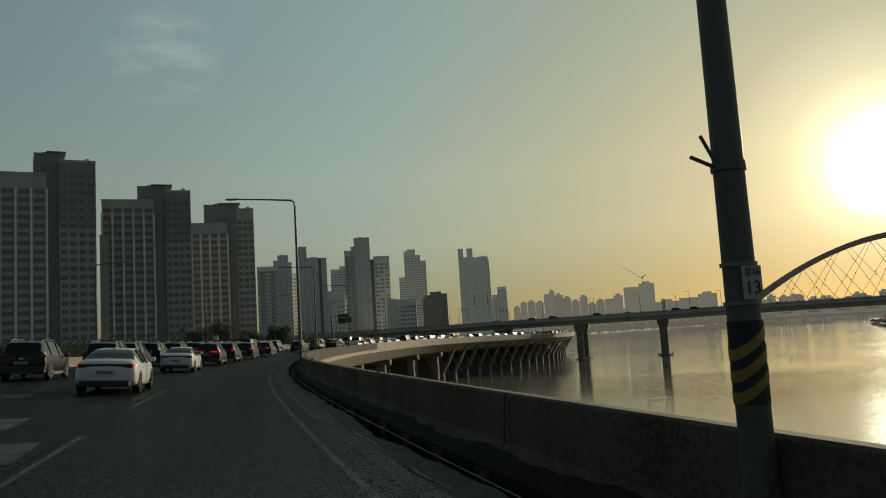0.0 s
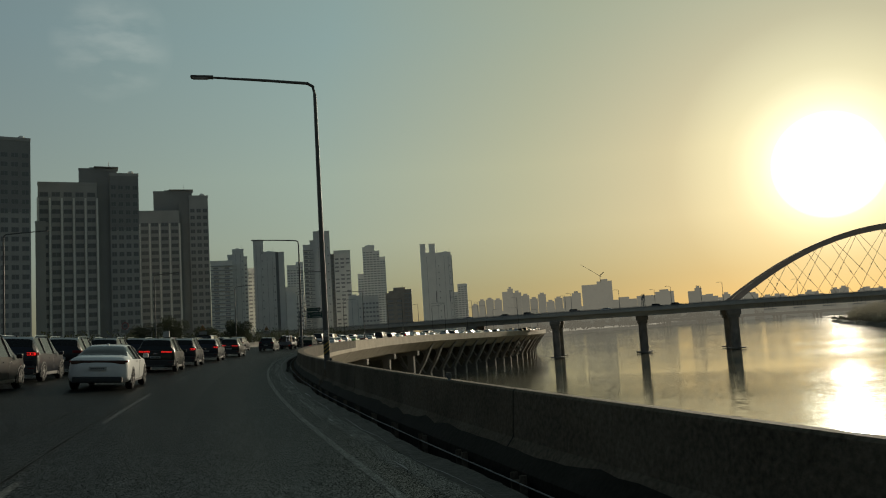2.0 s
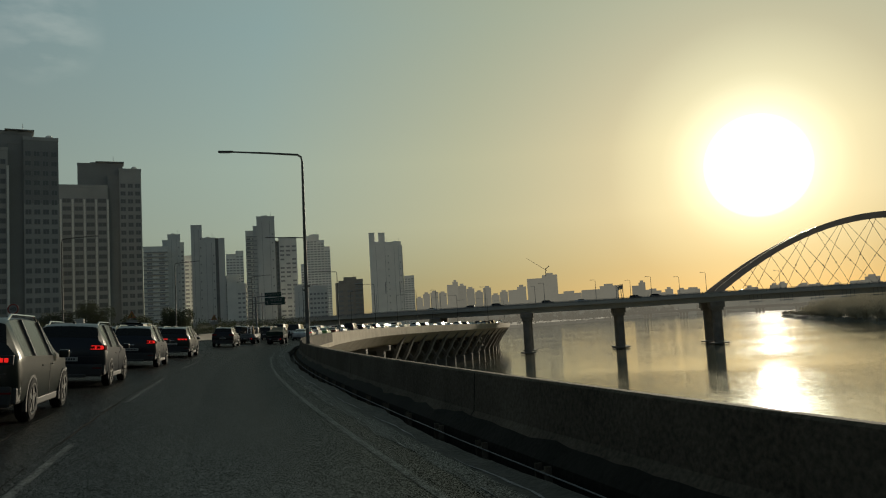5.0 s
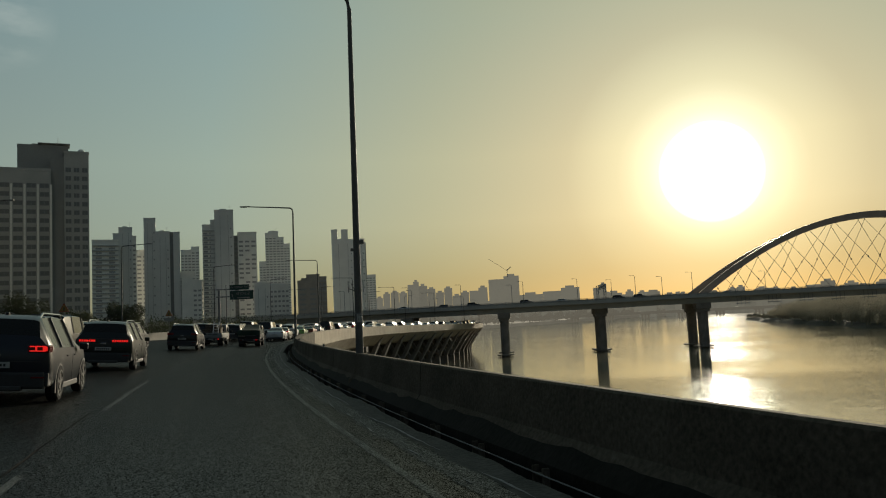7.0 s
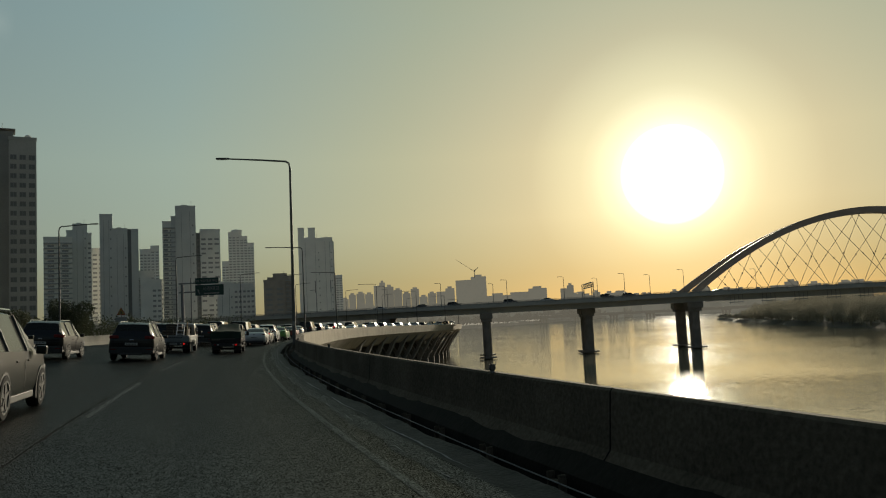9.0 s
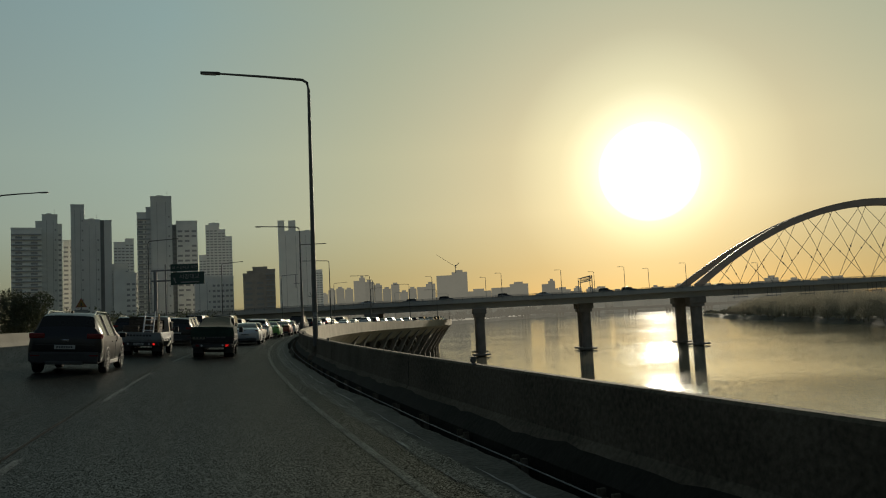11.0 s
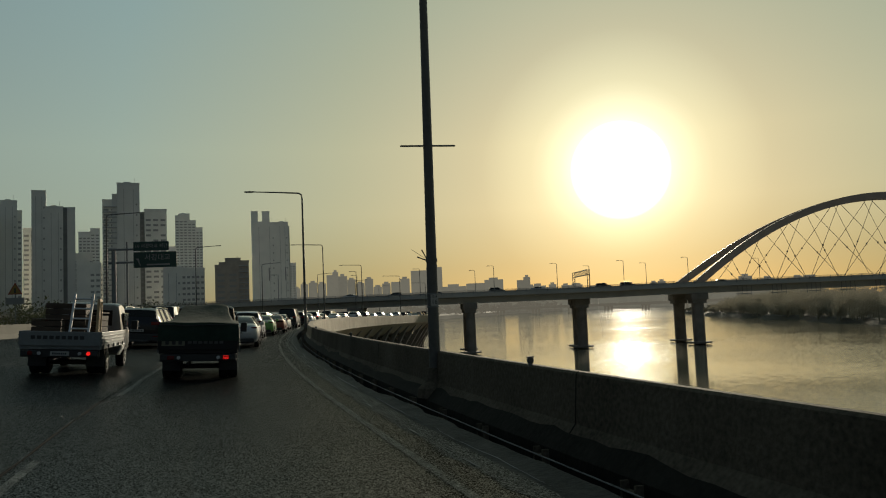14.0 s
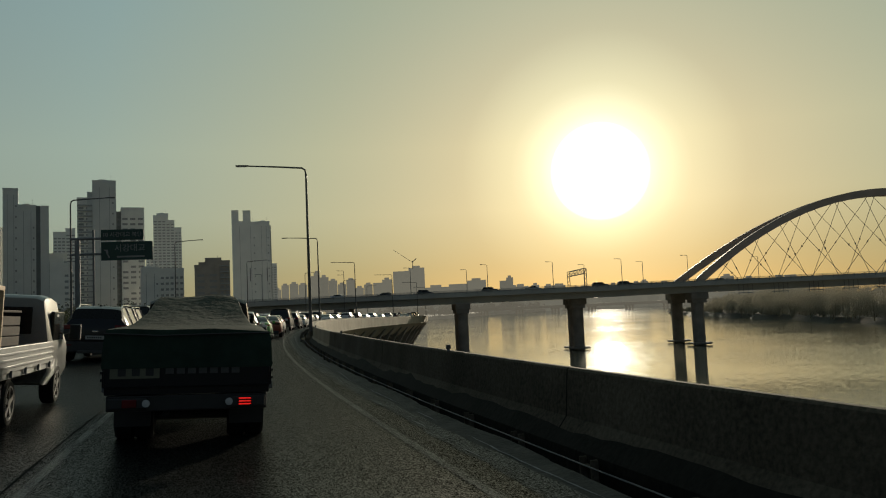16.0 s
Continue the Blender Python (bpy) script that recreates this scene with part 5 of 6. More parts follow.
def loft_car(stations):
    """Body, side glass, rear and front glass as bmeshes from cross sections along the car."""
    def section(y, zb, hw, zbelt, ztop, hwt):
        side = [(hw * 0.80, zb), (hw * 0.97, zb + 0.12 * (zbelt - zb)), (hw, zb + 0.42 * (zbelt - zb)), (hw * 0.985, zb + 0.72 * (zbelt - zb)), (hw * 0.955, zbelt)]
        roof = [(hwt, ztop - 0.045), (hwt * 0.86, ztop - 0.012), (hwt * 0.45, ztop), (0, ztop + 0.006)]
        half = rounded(side) + rounded(roof)
        return [(x, y, z) for x, z in half] + [(-x, y, z) for x, z in half[-2::-1]]

    def rounded(pts):
        """Twice as many points, on a smooth curve through them."""
        p = [np.array(v) for v in pts]
        out = []
        for i in range(len(p) - 1):
            before, after = p[max(i - 1, 0)], p[min(i + 2, len(p) - 1)]
            out += [p[i], (p[i] + p[i + 1]) * 0.5625 - (before + after) * 0.0625]
        return [tuple(float(q) for q in v) for v in out + [p[-1]]]

    def between(i, u):
        """A section part of the way from one station to the next, on a smooth curve through them."""
        p = [np.array(stations[min(max(i + d, 0), len(stations) - 1)]) for d in (-1, 0, 1, 2)]
        h = max(p[2][0] - p[1][0], 1e-6)
        m0 = (p[2] - p[0]) / max(p[2][0] - p[0][0], 1e-6) * h
        m1 = (p[3] - p[1]) / max(p[3][0] - p[1][0], 1e-6) * h
        low, high = np.minimum(p[1], p[2]), np.maximum(p[1], p[2])
        q = (2 * u ** 3 - 3 * u ** 2 + 1) * p[1] + (u ** 3 - 2 * u ** 2 + u) * m0 + (-2 * u ** 3 + 3 * u ** 2) * p[2] + (u ** 3 - u ** 2) * m1
        q = np.clip(q, low - 0.01, high + 0.01)
        q[0] = p[1][0] + h * u
        return [float(v) for v in q]

    grids = [section(*stations[0]), section(*stations[-1])]
    kinds = {k: bmesh.new() for k in ("body", "right", "left", "rear", "front")}
    n_p = len(grids[0])
    for i in range(len(stations) - 1):
        s0, s1 = stations[i], stations[i + 1]
        tall = min(s0[4] - s0[3], s1[4] - s1[3])
        slope = s1[4] - s0[4]
        steps = max(1, min(4, int((s1[0] - s0[0]) / 0.1)))
        for step in range(steps):
            g0, g1 = section(*between(i, step / steps)), section(*between(i, (step + 1) / steps))
            for k in range(n_p):
                k2 = (k + 1) % n_p
                kind = "body"
                if k in (8, n_p - 10) and tall > 0.28 and s0[0] > stations[0][0] + 0.4:
                    kind = "right" if k == 8 else "left"
                elif 9 <= k <= n_p - 11 and abs(slope) > 0.09 and max(s0[4], s1[4]) > (1.2 if stations[2][4] > 1.2 else stations[3][4] + 0.02) and max(s0[4], s1[4]) > 1.2 and min(s0[4], s1[4]) > 1.0:
                    kind = "rear" if slope > 0 else "front"
                bm = kinds[kind]
                bm.faces.new([bm.verts.new(v) for v in (g0[k], g0[k2], g1[k2], g1[k])])
    for g in (grids[0], grids[-1]):
        kinds["body"].faces.new([kinds["body"].verts.new(v) for v in g])
    for bm in kinds.values():
        bmesh.ops.remove_doubles(bm, verts=bm.verts, dist=0.0005)
    return kinds


_wheel = {}


def wheel(parent, x, y, r=0.33, w=0.21):
    if r not in _wheel:
        bm = lathe([(0.16, -w/2), (r - 0.03, -w/2), (r, -w/2 + 0.03), (r, w/2 - 0.03), (r - 0.03, w/2), (r * 0.72, w/2), (r * 0.70, w/2 - 0.03), (0.1, w/2 - 0.05)], 28, "x")
        t = bpy.data.meshes.new("tyre"); bmesh.ops.recalc_face_normals(bm, faces=bm.faces); bm.to_mesh(t); bm.free(); t.materials.append(TYRE)
        bm = lathe([(r * 0.70, w/2 - 0.028), (r * 0.72, w/2 + 0.004), (r * 0.64, w/2 + 0.004), (r * 0.60, w/2 - 0.02)], 28, "x")
        for f in [f for f in bm.faces if len(f.verts) > 4]:
            bm.faces.remove(f)
        for k in range(5):
            m = Matrix.Rotation(2 * math.pi * k / 5, 4, "X")
            box(bm, w/2 - 0.03, w/2 - 0.002, -0.035, 0.035, 0.04, r * 0.64, m=m)
        tmp = lathe([(0.07, w/2 - 0.03), (0.07, w/2 + 0.003), (0.02, w/2 + 0.006)], 12, "x")
        mtmp = bpy.data.meshes.new("hub"); tmp.to_mesh(mtmp); tmp.free(); bm.from_mesh(mtmp); bpy.data.meshes.remove(mtmp)
        g = bpy.data.meshes.new("rim"); bmesh.ops.recalc_face_normals(bm, faces=bm.faces); bm.to_mesh(g); bm.free(); g.materials.append(RIM)
        _wheel[r] = (t, g)
    t, g = _wheel[r]
    ob = new("wheel", t)
    ob.parent, ob.location = parent, (x, y, r)
    if x < 0:
        ob.rotation_euler = (0, 0, math.pi)
    rim = new("rim", g)
    rim.parent = ob
    return ob


def arch(bm, x, y, r):
    """A dark wheel arch lip."""
    pts = [(x, y + r * math.cos(t), 0.33 + r * math.sin(t)) for t in [math.radians(a) for a in range(-25, 206, 15)]]
    vs = [bm.verts.new(p) for p in pts]
    vs2 = [bm.verts.new((x - 0.06 * (1 if x > 0 else -1), p[1], p[2])) for p in pts]
    bm.faces.new(vs)
    for k in range(len(vs) - 1):
        bm.faces.new((vs[k], vs[k + 1], vs2[k + 1], vs2[k]))


def car(kind, material, label, lit=True, lamp="split", rails=False, category="car", name="car", far=False):
    st = {"sedan": SEDAN, "suv": SUV, "van": VAN}[kind]
    c = empty(name)
    k = loft_car(st)
    part("body", k["body"], material, c, smooth=True)
    for a in ("right", "left"):
        part("side_window", k[a], CAR_GLASS, c)
    part("rear_window", k["rear"], CAR_GLASS, c)
    part("windscreen", k["front"], CAR_GLASS, c)
    yr, hw = st[0][0], max(s[2] for s in st)
    r = 0.33 if kind == "sedan" else 0.36
    ax = (yr + 0.95, -yr - 0.88)
    # door pillars across the side glass
    for y in () if far else ({"sedan": (-0.45, 0.30), "suv": (-1.1, 0.2), "van": (-1.0, 0.9)}[kind]):
        _, _, p_hw, p_belt, p_top, p_hwt = [q for q in st if q[0] == y][0]
        for sg in (-1, 1):
            part("door_pillar", tubed([(sg * p_hw * 0.955, y, p_belt), (sg * (p_hwt + 0.006), y, p_top - 0.045)], 0.035, 6), PLASTIC, c)
    for sg in (-1, 1):
        part("sill", boxed(sg * hw * 0.93 - 0.04, sg * hw * 0.93 + 0.04, yr + 1.4, -yr - 1.35, 0.22, 0.34, 0.02), PLASTIC, c)
    for y in () if far else ax:
        for x in (hw + 0.004, -hw - 0.004):
            bm = bmesh.new()
            arch(bm, x, y, r + 0.06)
            part("wheel_arch", bm, PLASTIC, c)
    for y in ax:
        for x in (hw - 0.085, -hw + 0.085):
            wheel(c, x, y, r)
    zt = {"sedan": 0.90, "suv": 1.06, "van": 1.12}[kind]
    # rear bumper
    bm = boxed(-hw * (0.80 if kind == "sedan" else 0.9), hw * (0.80 if kind == "sedan" else 0.9), yr - 0.035, yr + 0.25, 0.24 if kind == "sedan" else 0.30, 0.43 if kind == "sedan" else 0.62, 0.05)
    part("rear_bumper", bm, PLASTIC, c, "black lower rear bumper")
    plate = part("plate", boxed(-0.26, 0.26, yr - 0.045, yr - 0.02, 0.63, 0.74, 0.004), WHITE_TAPE, c, "pale number plate with dark bars")
    for q in range(7):
        part("plate_print", boxed(-0.205 + q * 0.06, -0.168 + q * 0.06, yr - 0.049, yr - 0.046, 0.66, 0.71), TEXT_BLACK, plate)
    if kind != "sedan":
        plate.location = (0, -0.005, 0.06)
    glow_m = TAIL_LIT if lit else TAIL_DARK
    if lamp == "bar":
        part("lamp_strip", boxed(-hw * 0.86, hw * 0.86, yr + 0.01, yr + 0.10, zt - 0.085, zt + 0.035, 0.02), TAIL_STRIP, c, "full-width dark red lamp strip")
    if lamp == "dots":
        part("lamp_strip", boxed(-hw * 0.9, hw * 0.9, yr - 0.005, yr + 0.10, zt - 0.12, zt + 0.03, 0.015), PLASTIC, c)
        for sg in (-1, 1):
            for q in range(7):
                part("tail_lamp", boxed(sg * (0.30 + q * 0.075) - 0.03, sg * (0.30 + q * 0.075) + 0.03, yr - 0.015, yr + 0.02, zt - 0.08, zt - 0.01, 0.012), glow_m, c)
    elif kind == "sedan":
        for sg in (-1, 1):
            x0, x1 = sorted((sg * hw * 0.66, sg * hw * 0.93))
            part("tail_lamp", boxed(x0, x1, yr + 0.035, yr + 0.195, zt - 0.035, zt + 0.035, 0.018), glow_m, c, "lit red tail lamp" if lit else "red tail lamp")
    else:
        for sg in (-1, 1):
            x0, x1 = sorted((sg * hw * 0.56, sg * hw * 0.97))
            lens = part("tail_lamp", boxed(x0, x1, yr - 0.012, yr + 0.30, zt - 0.085, zt + 0.06, 0.03), TAIL_DARK, c, "lit red tail lamp" if lit else "dark red tail lamp")
            if not lit:
                continue
            for q0, q1, z0, z1 in ((0.60, 0.90, 0.022, 0.042), (0.60, 0.90, -0.062, -0.042), (0.84, 0.93, -0.05, 0.03), (0.70, 0.74, -0.04, 0.02)):
                a0, a1 = sorted((sg * hw * q0, sg * hw * q1))
                part("lamp_bar", boxed(a0, a1, yr - 0.02, yr + 0.02, zt + z0, zt + z1, 0.006), glow_m, lens)
    if kind != "sedan" and not far:
        part("tailgate_seam", boxed(-hw * 0.80, hw * 0.80, yr - 0.008, yr + 0.03, 0.80, 0.812), PLASTIC, c)
        part("skid_plate", boxed(-hw * 0.5, hw * 0.5, yr - 0.05, yr + 0.1, 0.27, 0.36, 0.02), RIM, c, "dull silver skid plate")
        part("rear_wiper", tubed([(0.02, yr + 0.05, 1.14), (0.25, yr + 0.10, 1.20), (0.46, yr + 0.12, 1.22)], 0.009, 5), PLASTIC, c)
        for sg in (-1, 1):
            part("rear_reflector", boxed(sg * hw * 0.78 - 0.11, sg * hw * 0.78 + 0.11, yr - 0.045, yr, 0.50, 0.53, 0.006), TAIL_DARK, c)
            part("wheel_cladding", boxed(sg * hw * 0.90 - 0.07, sg * hw * 0.90 + 0.07, yr + 0.02, yr + 0.34, 0.34, 0.60, 0.04), PLASTIC, c)
    if kind != "sedan":
        part("high_brake_lamp", boxed(-0.13, 0.13, -2.02 + (yr + 2.25), -1.94 + (yr + 2.25), st[3][4] - 0.03, st[3][4] + 0.01, 0.006), glow_m, c)
        part("rear_spoiler", boxed(-hw * 0.64, hw * 0.64, yr + 0.16, yr + 0.5, st[3][4] - 0.0, st[3][4] + 0.05, 0.02), material, c)
    else:
        part("high_brake_lamp", boxed(-0.12, 0.12, -1.15, -1.08, 1.262, 1.285), glow_m, c)
    for sg in (-1, 1):
        part("wing_mirror", boxed(sg * (hw + 0.09) - 0.09, sg * (hw + 0.09) + 0.09, 0.72, 0.86, 0.97, 1.12, 0.035), material, c)
        if far:
            continue
        part("headlamp", boxed(sg * hw * 0.72 - 0.17, sg * hw * 0.72 + 0.17, -yr - 0.16, -yr - 0.03, 0.64, 0.74, 0.03), LENS_CLEAR, c)
        part("door_handle", boxed(sg * (hw * 0.98) - 0.02, sg * (hw * 0.98) + 0.02, -0.55, -0.38, 0.86, 0.89, 0.008), material, c)
        part("door_handle", boxed(sg * (hw * 0.98) - 0.02, sg * (hw * 0.98) + 0.02, 0.25, 0.42, 0.86, 0.89, 0.008), material, c)
        part("door_seam", boxed(sg * (hw + 0.001) - 0.003, sg * (hw + 0.001) + 0.003, 0.02, 0.035, 0.35, 0.9), PLASTIC, c)
        if rails:
            zr = st[5][4] + 0.03
            part("roof_rail", tubed([(sg * 0.6, -1.75, zr - 0.08), (sg * 0.61, -1.55, zr + 0.03), (sg * 0.61, 0.1, zr + 0.03), (sg * 0.6, 0.35, zr - 0.06)], 0.022, 6), CHROME, c, "silver roof rail")
    if far:
        return tagged(c, label, category, "traffic")
    part("badge", boxed(-0.09, 0.09, yr + (0.02 if kind == "sedan" else -0.01), yr + 0.06, zt - 0.01 if kind == "sedan" else zt - 0.16, zt + 0.045 if kind == "sedan" else zt - 0.11, 0.01), CHROME, c)
    part("roof_fin", boxed(-0.03, 0.03, st[4][0] + 0.35 if kind != "sedan" else -0.75, st[4][0] + 0.5 if kind != "sedan" else -0.6, st[5][4] if kind != "sedan" else 1.385, st[5][4] + 0.07 if kind != "sedan" else 1.46, 0.015), material, c)
    return tagged(c, label, category, "traffic")


def bank_roll(s, off):
    return math.degrees(math.atan2(at(s, off + 0.8).z - at(s, off - 0.8).z, 1.6))


def place(s_rear, off, half=2.3, turn=0.0):
    s = s_rear + half
    p = at(s, off)
    return pose(p.x, p.y, p.z + 0.005, 0, bank_roll(s, off), heading(s) + turn)


white_sedan = car("sedan", P_WHITE, "white sedan with a dark full-width lamp strip in the traffic", lit=False, lamp="bar")
white_sedan.matrix_world = place(82.5, 6.75)
lit_sedan = car("sedan", P_WHITE, "white sedan braking with lit red tail lamps in the traffic", lit=True, lamp="bar")
lit_sedan.matrix_world = place(62.3, 6.5)
dark_suv = car("suv", P_GREEN, "dark green-grey SUV with dotted red tail lamps and roof rails", lamp="dots", rails=True)
dark_suv.matrix_world = place(130.5, 7.0)
navy_suv = car("suv", P_NAVY, "dark navy SUV with red tail lamps and roof rails", rails=True)
navy_suv.matrix_world = place(106.5, 7.0)
P_LIME = paint("lime_green_car_paint", (0.10, 0.28, 0.05))
green_sedan = car("sedan", P_LIME, "lime green sedan in the traffic queue", lit=False)
green_sedan.matrix_world = place(202.2, 3.1)
black_suv = car("suv", P_BLACK, "black SUV with a dark tailgate and unlit lamps", lit=False, rails=True)
black_suv.matrix_world = place(181.5, 7.3)
van = car("van", P_BLACK, "tall dark van in the traffic queue", lit=False)
van.matrix_world = place(228, 2.9)
silver_sedan = car("sedan", P_SILVER, "silver-blue sedan in the traffic queue", lit=False)
silver_sedan.matrix_world = place(183.0, 3.3)
red_sedan = car("sedan", P_RED, "red-brown sedan in the traffic queue", lit=False, lamp="bar")
red_sedan.matrix_world = place(208.0, 2.6)
beige_sedan = car("sedan", P_BEIGE, "pale beige sedan in the traffic queue", lit=True)
beige_sedan.matrix_world = place(190.0, 3.5)
white_suv = car("suv", P_WHITE, "white SUV in the traffic queue", lit=False)
white_suv.matrix_world = place(196.5, 3.6)
for proto, s, off in ((black_suv, 72.5, 11.7), (black_suv, 80.5, 10.3), (dark_suv, 97.5, 7.0), (navy_suv, 118.0, 7.0),
                      (black_suv, 95.0, 10.8), (navy_suv, 113.0, 11.0), (black_suv, 122.5, 11.0), (black_suv, 155.0, 10.9), (black_suv, 154.5, 7.1), (navy_suv, 131.5, 11.0), (dark_suv, 147.5, 11.1), (black_suv, 104.0, 10.9), (navy_suv, 88.0, 10.8), (black_suv, 188, 8.0), (van, 140, 11.2), (black_suv, 186, 11.2),
                      (silver_sedan, 217, 2.8), (black_suv, 236.5, 2.8), (white_sedan, 243.5, 2.8), (navy_suv, 250, 2.9)):
    copy_thing(proto, place(s, off))
# the queue further on, over the viaduct
rng = random.Random(7)
protos = []
for k, (kind, p_m, colour) in enumerate((("sedan", P_WHITE, "white"), ("suv", P_BLACK, "black"), ("sedan", P_SILVER, "silver"), ("suv", P_WHITE, "white"), ("suv", P_NAVY, "dark navy"), ("sedan", P_BEIGE, "pale beige"), ("sedan", P_RED, "red-brown"), ("van", P_WHITE, "white"))):
    c = car(kind, p_m, colour + " " + ("SUV" if kind == "suv" else kind) + " queueing on the viaduct", lit=False, far=True)
    c.matrix_world = place(262.0 + 8.6 * k, 14.2)
    protos.append(c)
protos.append(protos[0])
protos.append(protos[2])
for lane, s in ((3.0, 258.0), (6.8, 200.0), (10.4, 206.0)):
    while s < 470:
        proto = rng.choice(protos)
        copy_thing(proto, place(s, lane + rng.uniform(-0.3, 0.3)))
        s += rng.uniform(7.0, 10.5)
# a few cars on the bridge
for u, y in ((-46, -8), (-27, -7.5), (-20, -8), (-76, -8), (-100, -8), (-88, 4), (12, 6), (-58, -8)):
    copy_thing(rng.choice((protos[1], protos[2], protos[4])), bridge_at(u, y, 0.02, -90 if y < 0 else 90))


# ---------------------------------------------------------------- small trucks
TARP = mat("dark_green_tarpaulin", (0.020, 0.036, 0.027), 0.9, spec=0.15, vary=0.35, scale=1.6, bump=0.02, fine=7)
TRUCK_NAVY = paint("dark_blue_truck_paint", (0.008, 0.009, 0.012))
BED_SILVER = mat("pale_blue_grey_bed", (0.17, 0.18, 0.18), 0.5, 0.2, vary=0.2, scale=2)
WOOD = mat("pale_wood", (0.42, 0.30, 0.17), 0.7, vary=0.3, scale=4, fine=30)
# crate wood, darkened further: shade in the truck bed put into the colour
WOOD_DARK = mat("old_wood_darkened_as_shade", (0.055, 0.038, 0.026), 0.8, vary=0.35, scale=4, fine=30)
ALU = mat("ladder_aluminium", (0.55, 0.55, 0.54), 0.35, 0.8, vary=0.1, scale=4)


def truck_base(material, bed, label, plated=True, lit_right=True):
    t = empty("flatbed_truck")
    # cab, over the front axle
    bm = bmesh.new()
    rings = []
    for y, zb, hw, zm, zt, hwt in ((0.98, .42, .80, 1.1, 1.90, .70), (1.05, .38, .83, 1.1, 1.95, .71), (1.5, .36, .84, 1.1, 1.97, .70), (1.95, .36, .84, 1.1, 1.90, .70), (2.28, .38, .83, 1.08, 1.45, .74), (2.46, .42, .81, 1.0, 1.08, .76), (2.52, .5, .78, .9, .95, .7)):
        half = [(hw * .9, zb), (hw, zb + .2), (hw, zm), (hwt, zt - .05), (hwt * .85, zt), (0, zt + .01)]
        rings.append([bm.verts.new((x, y, z)) for x, z in half] + [bm.verts.new((-x, y, z)) for x, z in half[-2::-1]])
    for r0, r1 in zip(rings, rings[1:]):
        for k in range(len(r0)):
            k2 = (k + 1) % len(r0)
            bm.faces.new((r0[k], r0[k2], r1[k2], r1[k]))
    bm.faces.new(rings[0]); bm.faces.new(rings[-1])
    part("cab", bm, material, t, smooth=True)
    part("rear_window", boxed(-0.55, 0.55, 0.955, 0.99, 1.28, 1.75, 0.01), CAR_GLASS, t)
    for sg in (-1, 1):
        part("side_window", boxed(sg * .80 - .03, sg * .80 + .03, 1.2, 2.0, 1.15, 1.68, .02), CAR_GLASS, t)
        m_ob = part("wing_mirror", boxed(sg * 1.0 - .09, sg * 1.0 + .09, 2.05, 2.15, 1.15, 1.45, .03), PLASTIC, t)
        part("mirror_arm", tubed([(sg * .83, 2.15, 1.25), (sg * 1.0, 2.1, 1.3)], .015, 5), PLASTIC, m_ob)
    # chassis, wheels
    for sg in (-1, 1):
        part("chassis_rail", boxed(sg * .38 - .05, sg * .38 + .05, -2.4, 1.2, .52, .68), PLASTIC, t)
        wheel(t, sg * .72, 1.65, .31)
        wheel(t, sg * .73, -1.35, .30)
        wheel(t, sg * .52, -1.35, .30)
        part("mudflap", boxed(sg * .64 - .2, sg * .64 + .2, -1.76, -1.74, .22, .66), PLASTIC, t)
    part("axle", tubed([(-.7, -1.35, .31), (.7, -1.35, .31)], .07, 8), PLASTIC, t)
    part("exhaust", tubed([(-.25, -2.2, .42), (-.25, -1.0, .45)], .04, 8), PLASTIC, t)
    # bed: floor and dropsides
    part("bed_floor", boxed(-.86, .86, -2.5, .9, .70, .80, .01), bed, t)
    for sg in (-1, 1):
        side = part("dropside", boxed(sg * .86 - .025, sg * .86 + .025, -2.5, .9, .79, 1.16, .012), bed, t)
        for z in (.88, .97, 1.06):
            part("side_rib", boxed(sg * .89 - .014, sg * .89 + .014, -2.48, .88, z - .018, z + .018, .006), bed, side)
        for k in range(5):
            part("latch", boxed(sg * .89 - .02, sg * .89 + .02, -2.3 + k * .75, -2.24 + k * .75, .72, .82, .006), GALV, side)
    tail = part("tailgate", boxed(-.86, .86, -2.55, -2.50, .79, 1.16, .012), bed, t)
    # rear bumper and lamps
    part("rear_bumper", boxed(-.84, .84, -2.48, -2.40, .50, .69, .015), PLASTIC, t)
    for sg in (-1, 1):
        lamp = part("lamp_housing", boxed(sg * .62 - .2, sg * .62 + .2, -2.53, -2.46, .53, .67, .02), PLASTIC, t)
        lit = TAIL_LIT if (sg > 0 and lit_right) else TAIL_DARK
        if plated:
            part("tail_lamp", lathe([(.01, 0), (.055, 0), (.055, .02), (.01, .025)], 16), TAIL_DARK, lamp, "round red tail lamp").matrix_local = pose(sg * .62, -2.525, .60, 90, 0, 0)
            part("lamp_ring", lathe([(.018, .02), (.045, .02), (.045, .03), (.018, .03)], 16), lit, lamp).matrix_local = pose(sg * .62, -2.525, .60, 90, 0, 0)
        else:
            part("tail_lamp", boxed(sg * .60 - .075, sg * .60 + .075, -2.545, -2.52, .55, .65, .015), TAIL_DARK, lamp)
            for q in (.565, .60, .635):
                part("lamp_bar", boxed(sg * .60 - .065, sg * .60 + .065, -2.552, -2.53, q - .007, q + .007, .003), lit, lamp, "lit red lamp bar" if lit is TAIL_LIT else "")
        part("reversing_lamp", lathe([(.01, 0), (.04, 0), (.04, .02), (.01, .025)], 12), LENS_CLEAR, lamp).matrix_local = pose(sg * .43, -2.53, .60, 90, 0, 0)
    if not plated:
        return tagged(t, label, "truck", "traffic"), tail
    plate = part("plate", boxed(-.2, .2, -2.52, -2.49, .54, .65, .004), WHITE_TAPE, t, "pale number plate with dark bars")
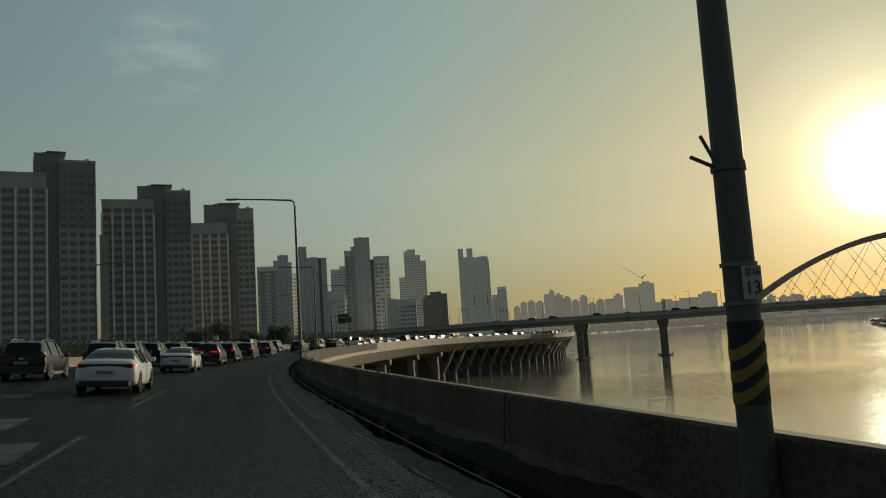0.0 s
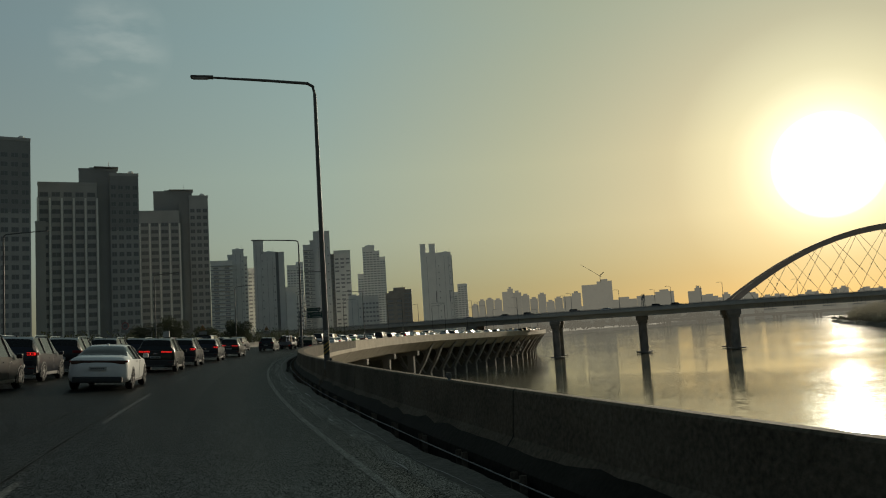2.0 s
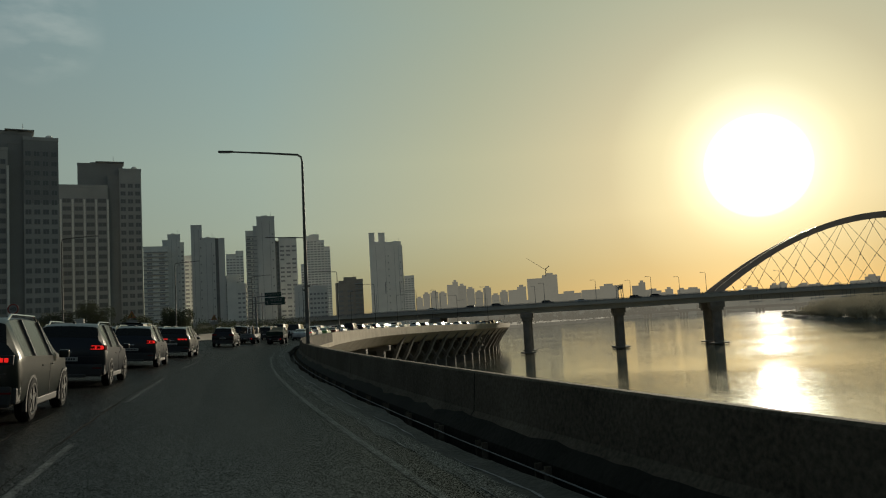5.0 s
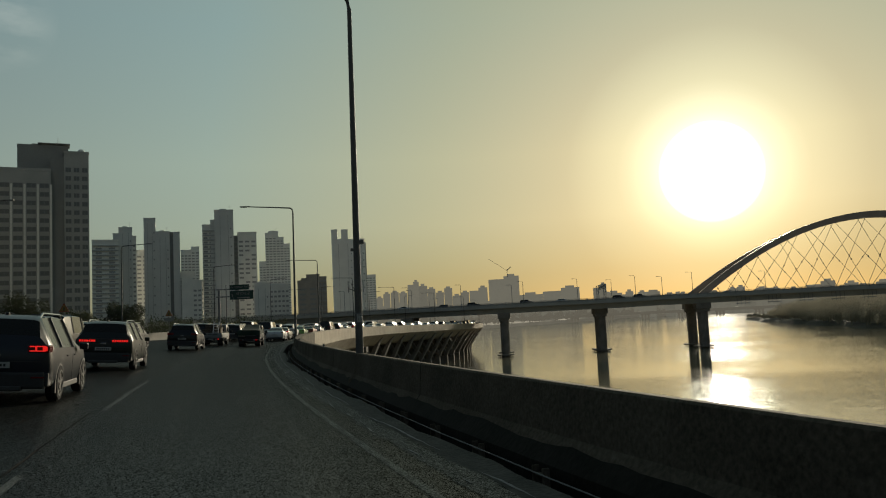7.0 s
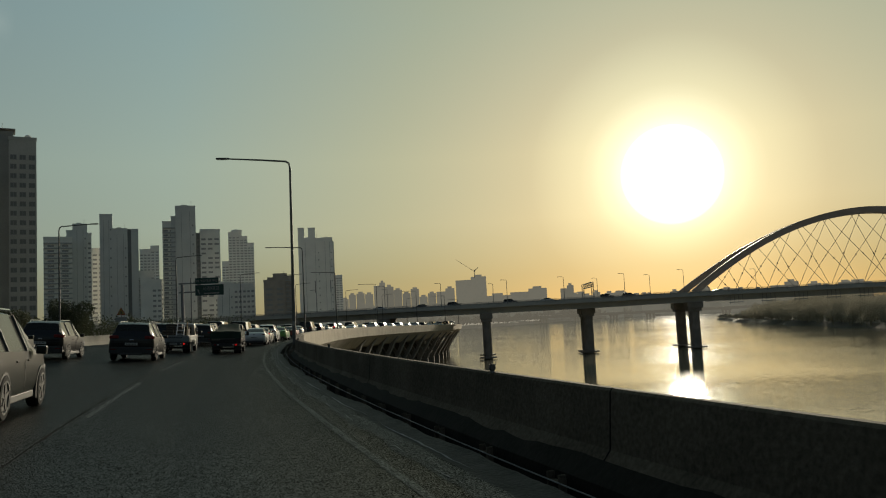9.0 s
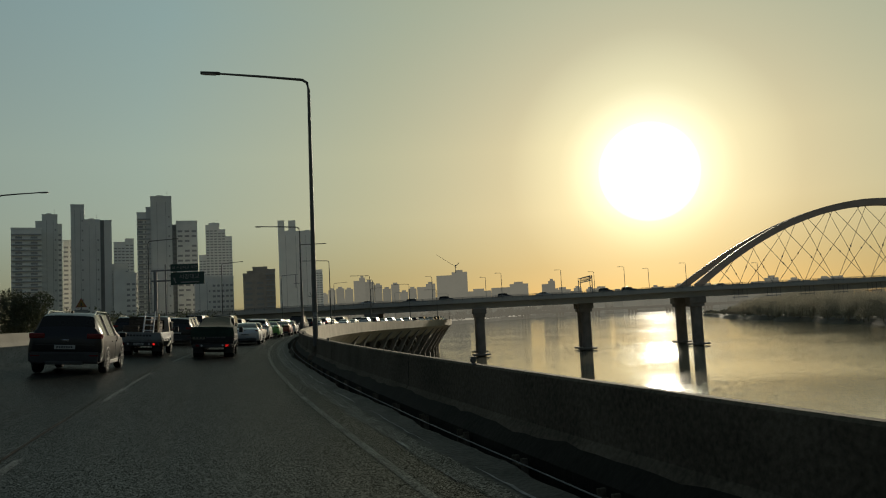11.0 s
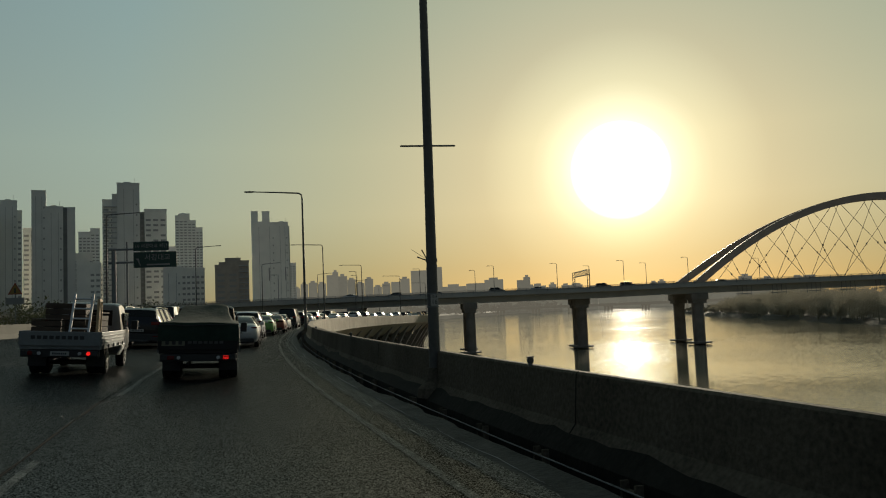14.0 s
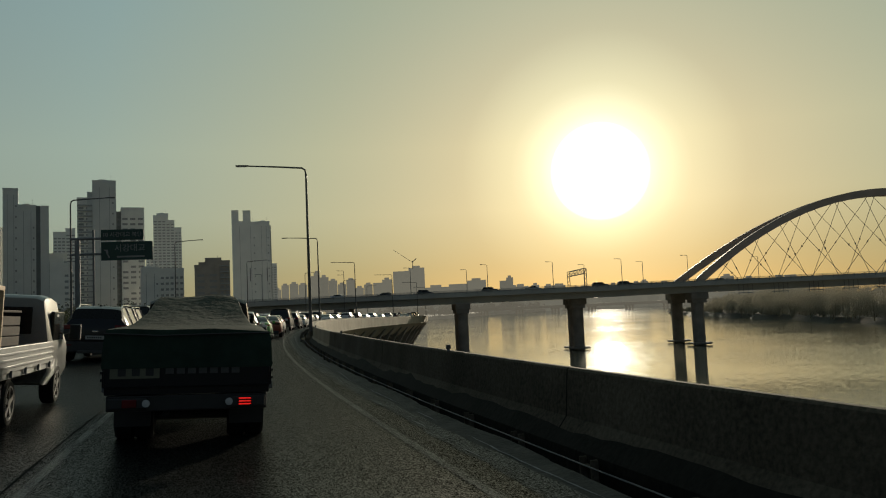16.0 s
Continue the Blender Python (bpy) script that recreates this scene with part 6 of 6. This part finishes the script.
    for q in range(7):
        part("plate_print", boxed(-.155 + q * .045, -.125 + q * .045, -2.524, -2.521, .57, .62), TEXT_BLACK, plate)
    return tagged(t, label, "truck", "traffic"), tail


LETTER_DIM = mat("dim_lettering", (0.06, 0.06, 0.058), 0.7, vary=0.2)
cover_truck, tail = truck_base(TRUCK_NAVY, TRUCK_NAVY, "small dark flatbed truck under a green tarpaulin, one tail lamp lit", False)
# brand lettering as plain bars, and a registration plate of bars
for k in range(7):
    part("letter_bar", boxed(-.24 + k * .115, -.155 + k * .115, -2.556, -2.551, .95, 1.02), LETTER_DIM, tail)
part("plate", boxed(-.80, -.30, -2.556, -2.551, .90, 1.05), mat("yellow_green_plate", (.12, .12, .08), .5, vary=.1), tail, "pale plate with dark bars")
for q in (0, 1, 2):
    part("plate_print", boxed(-.72 + q * .14, -.64 + q * .14, -2.560, -2.557, .93, 1.02), TEXT_BLACK, tail)
# tarpaulin: a sagging lower box, then a hipped upper part
bm = bmesh.new()
levels = [(1.02, .885, -2.57, .93), (1.22, .88, -2.57, .93), (1.40, .865, -2.56, .93), (1.475, .85, -2.53, .93), (1.49, .80, -2.42, .93), (1.53, .70, -1.5, .93), (1.70, .62, -.5, .93), (1.90, .58, .35, .93), (1.97, .52, .6, .9), (1.985, .3, .7, .85)]
rings = []
for i, (z, hx, y0, y1) in enumerate(levels):
    ring = []
    pts = [(-hx + 2 * hx * k / 10, y0) for k in range(10)] + [(hx, y0 + (y1 - y0) * k / 12) for k in range(12)] + [(hx - 2 * hx * k / 10, y1) for k in range(10)] + [(-hx, y1 - (y1 - y0) * k / 12) for k in range(12)]
    for x, y in pts:
        j = 0.03 * noise.noise((x * 2.3, y * 2.3, z * 3)) if 0 < i else 0
        ring.append(bm.verts.new((x + j, y + j * (0.3 if i < 3 else 1), z + (0.05 * noise.noise((x * 1.7, y * 1.7, 4)) if i > 1 else 0))))
    rings.append(ring)
for r0, r1 in zip(rings, rings[1:]):
    for k in range(len(r0)):
        k2 = (k + 1) % len(r0)
        bm.faces.new((r0[k], r0[k2], r1[k2], r1[k]))
bm.faces.new(rings[-1])
part("tarpaulin", bm, TARP, cover_truck, "dark green tarpaulin over the load", smooth=True)
part("tie_rope", tubed([(-.87, -2.58, 1.44), (-.3, -2.585, 1.41), (.3, -2.585, 1.43), (.87, -2.58, 1.44)], .012, 5), PLASTIC, cover_truck)
def settle(t):
    """Low, wide proportions of the one-ton trucks; wheels stay round."""
    m = Matrix.Diagonal((0.98, 1, 0.875, 1))
    done = set()
    for o in t.children_recursive:
        if o.name.split(".")[0] in ("wheel", "rim") or not o.data or o.data.name in done:
            continue
        if o.rotation_euler.x == 0:
            o.data.transform(m)
        o.location = m @ o.location
        done.add(o.data.name)


settle(cover_truck)
cover_truck.matrix_world = place(165.2, 3.75, 2.55)

load_truck, tail = truck_base(paint("dull_silver_truck_paint", (0.20, 0.205, 0.20), 0.3), BED_SILVER, "silver flatbed truck loaded with timber, panels and a ladder")
for k in range(9):
    part("letter_bar", boxed(-.62 + k * .13, -.53 + k * .13, -2.556, -2.551, .96, 1.05), TEXT_BLACK, tail)
settle(load_truck)
load_truck.matrix_world = place(166.2, 6.8, 2.55)
m_t = load_truck.matrix_world
ladder = empty("ladder", m_t @ pose(.30, -2.2, .74, -22, 0, 0))
for x in (-.2, .2):
    part("ladder_rail", boxed(x - .025, x + .025, -.04, .04, 0, 1.25, .008), ALU, ladder)
for k in range(5):
    part("rung", boxed(-.18, .18, -.025, .025, .1 + k * .25, .13 + k * .25, .006), ALU, ladder)
tagged(ladder, "short aluminium ladder leaning in the truck bed", "ladder")
frame_p = empty("wooden_frame", m_t @ pose(.62, -1.5, .70, 0, 0, 6))
for a in ((-.03, .03, -.6, .6, 0, .06), (-.03, .03, -.6, .6, 1.02, 1.08), (-.03, .03, -.6, -.52, .06, 1.02), (-.03, .03, .52, .6, .06, 1.02), (-.02, .02, -.05, .05, .06, 1.02)):
    part("frame_bar", boxed(*a, .006), WOOD, frame_p)
tagged(frame_p, "pale wooden frame standing in the truck bed", "wooden frame")
for k, (x, y, w_, d_, h_) in enumerate(((-.45, -1.7, .62, .7, .62), (-.2, -.8, .9, .8, .95), (-.5, -.1, .5, .6, 1.0), (.3, -.3, .5, .7, .8))):
    crate = empty("crate", m_t @ pose(x, y, .70, 0, 0, 5 - 4 * k))
    for z in np.arange(0, h_ - .1, .14):
        part("board", boxed(-w_/2, w_/2, -d_/2, d_/2, float(z), float(z) + .125, .008), WOOD_DARK, crate)
    part("lid", boxed(-w_/2 - .01, w_/2 + .01, -d_/2 - .01, d_/2 + .01, h_ - .06, h_ - .03, .006), WOOD_DARK, crate)
    tagged(crate, "slatted wooden crate loaded in the truck bed", "crate", "truck load")
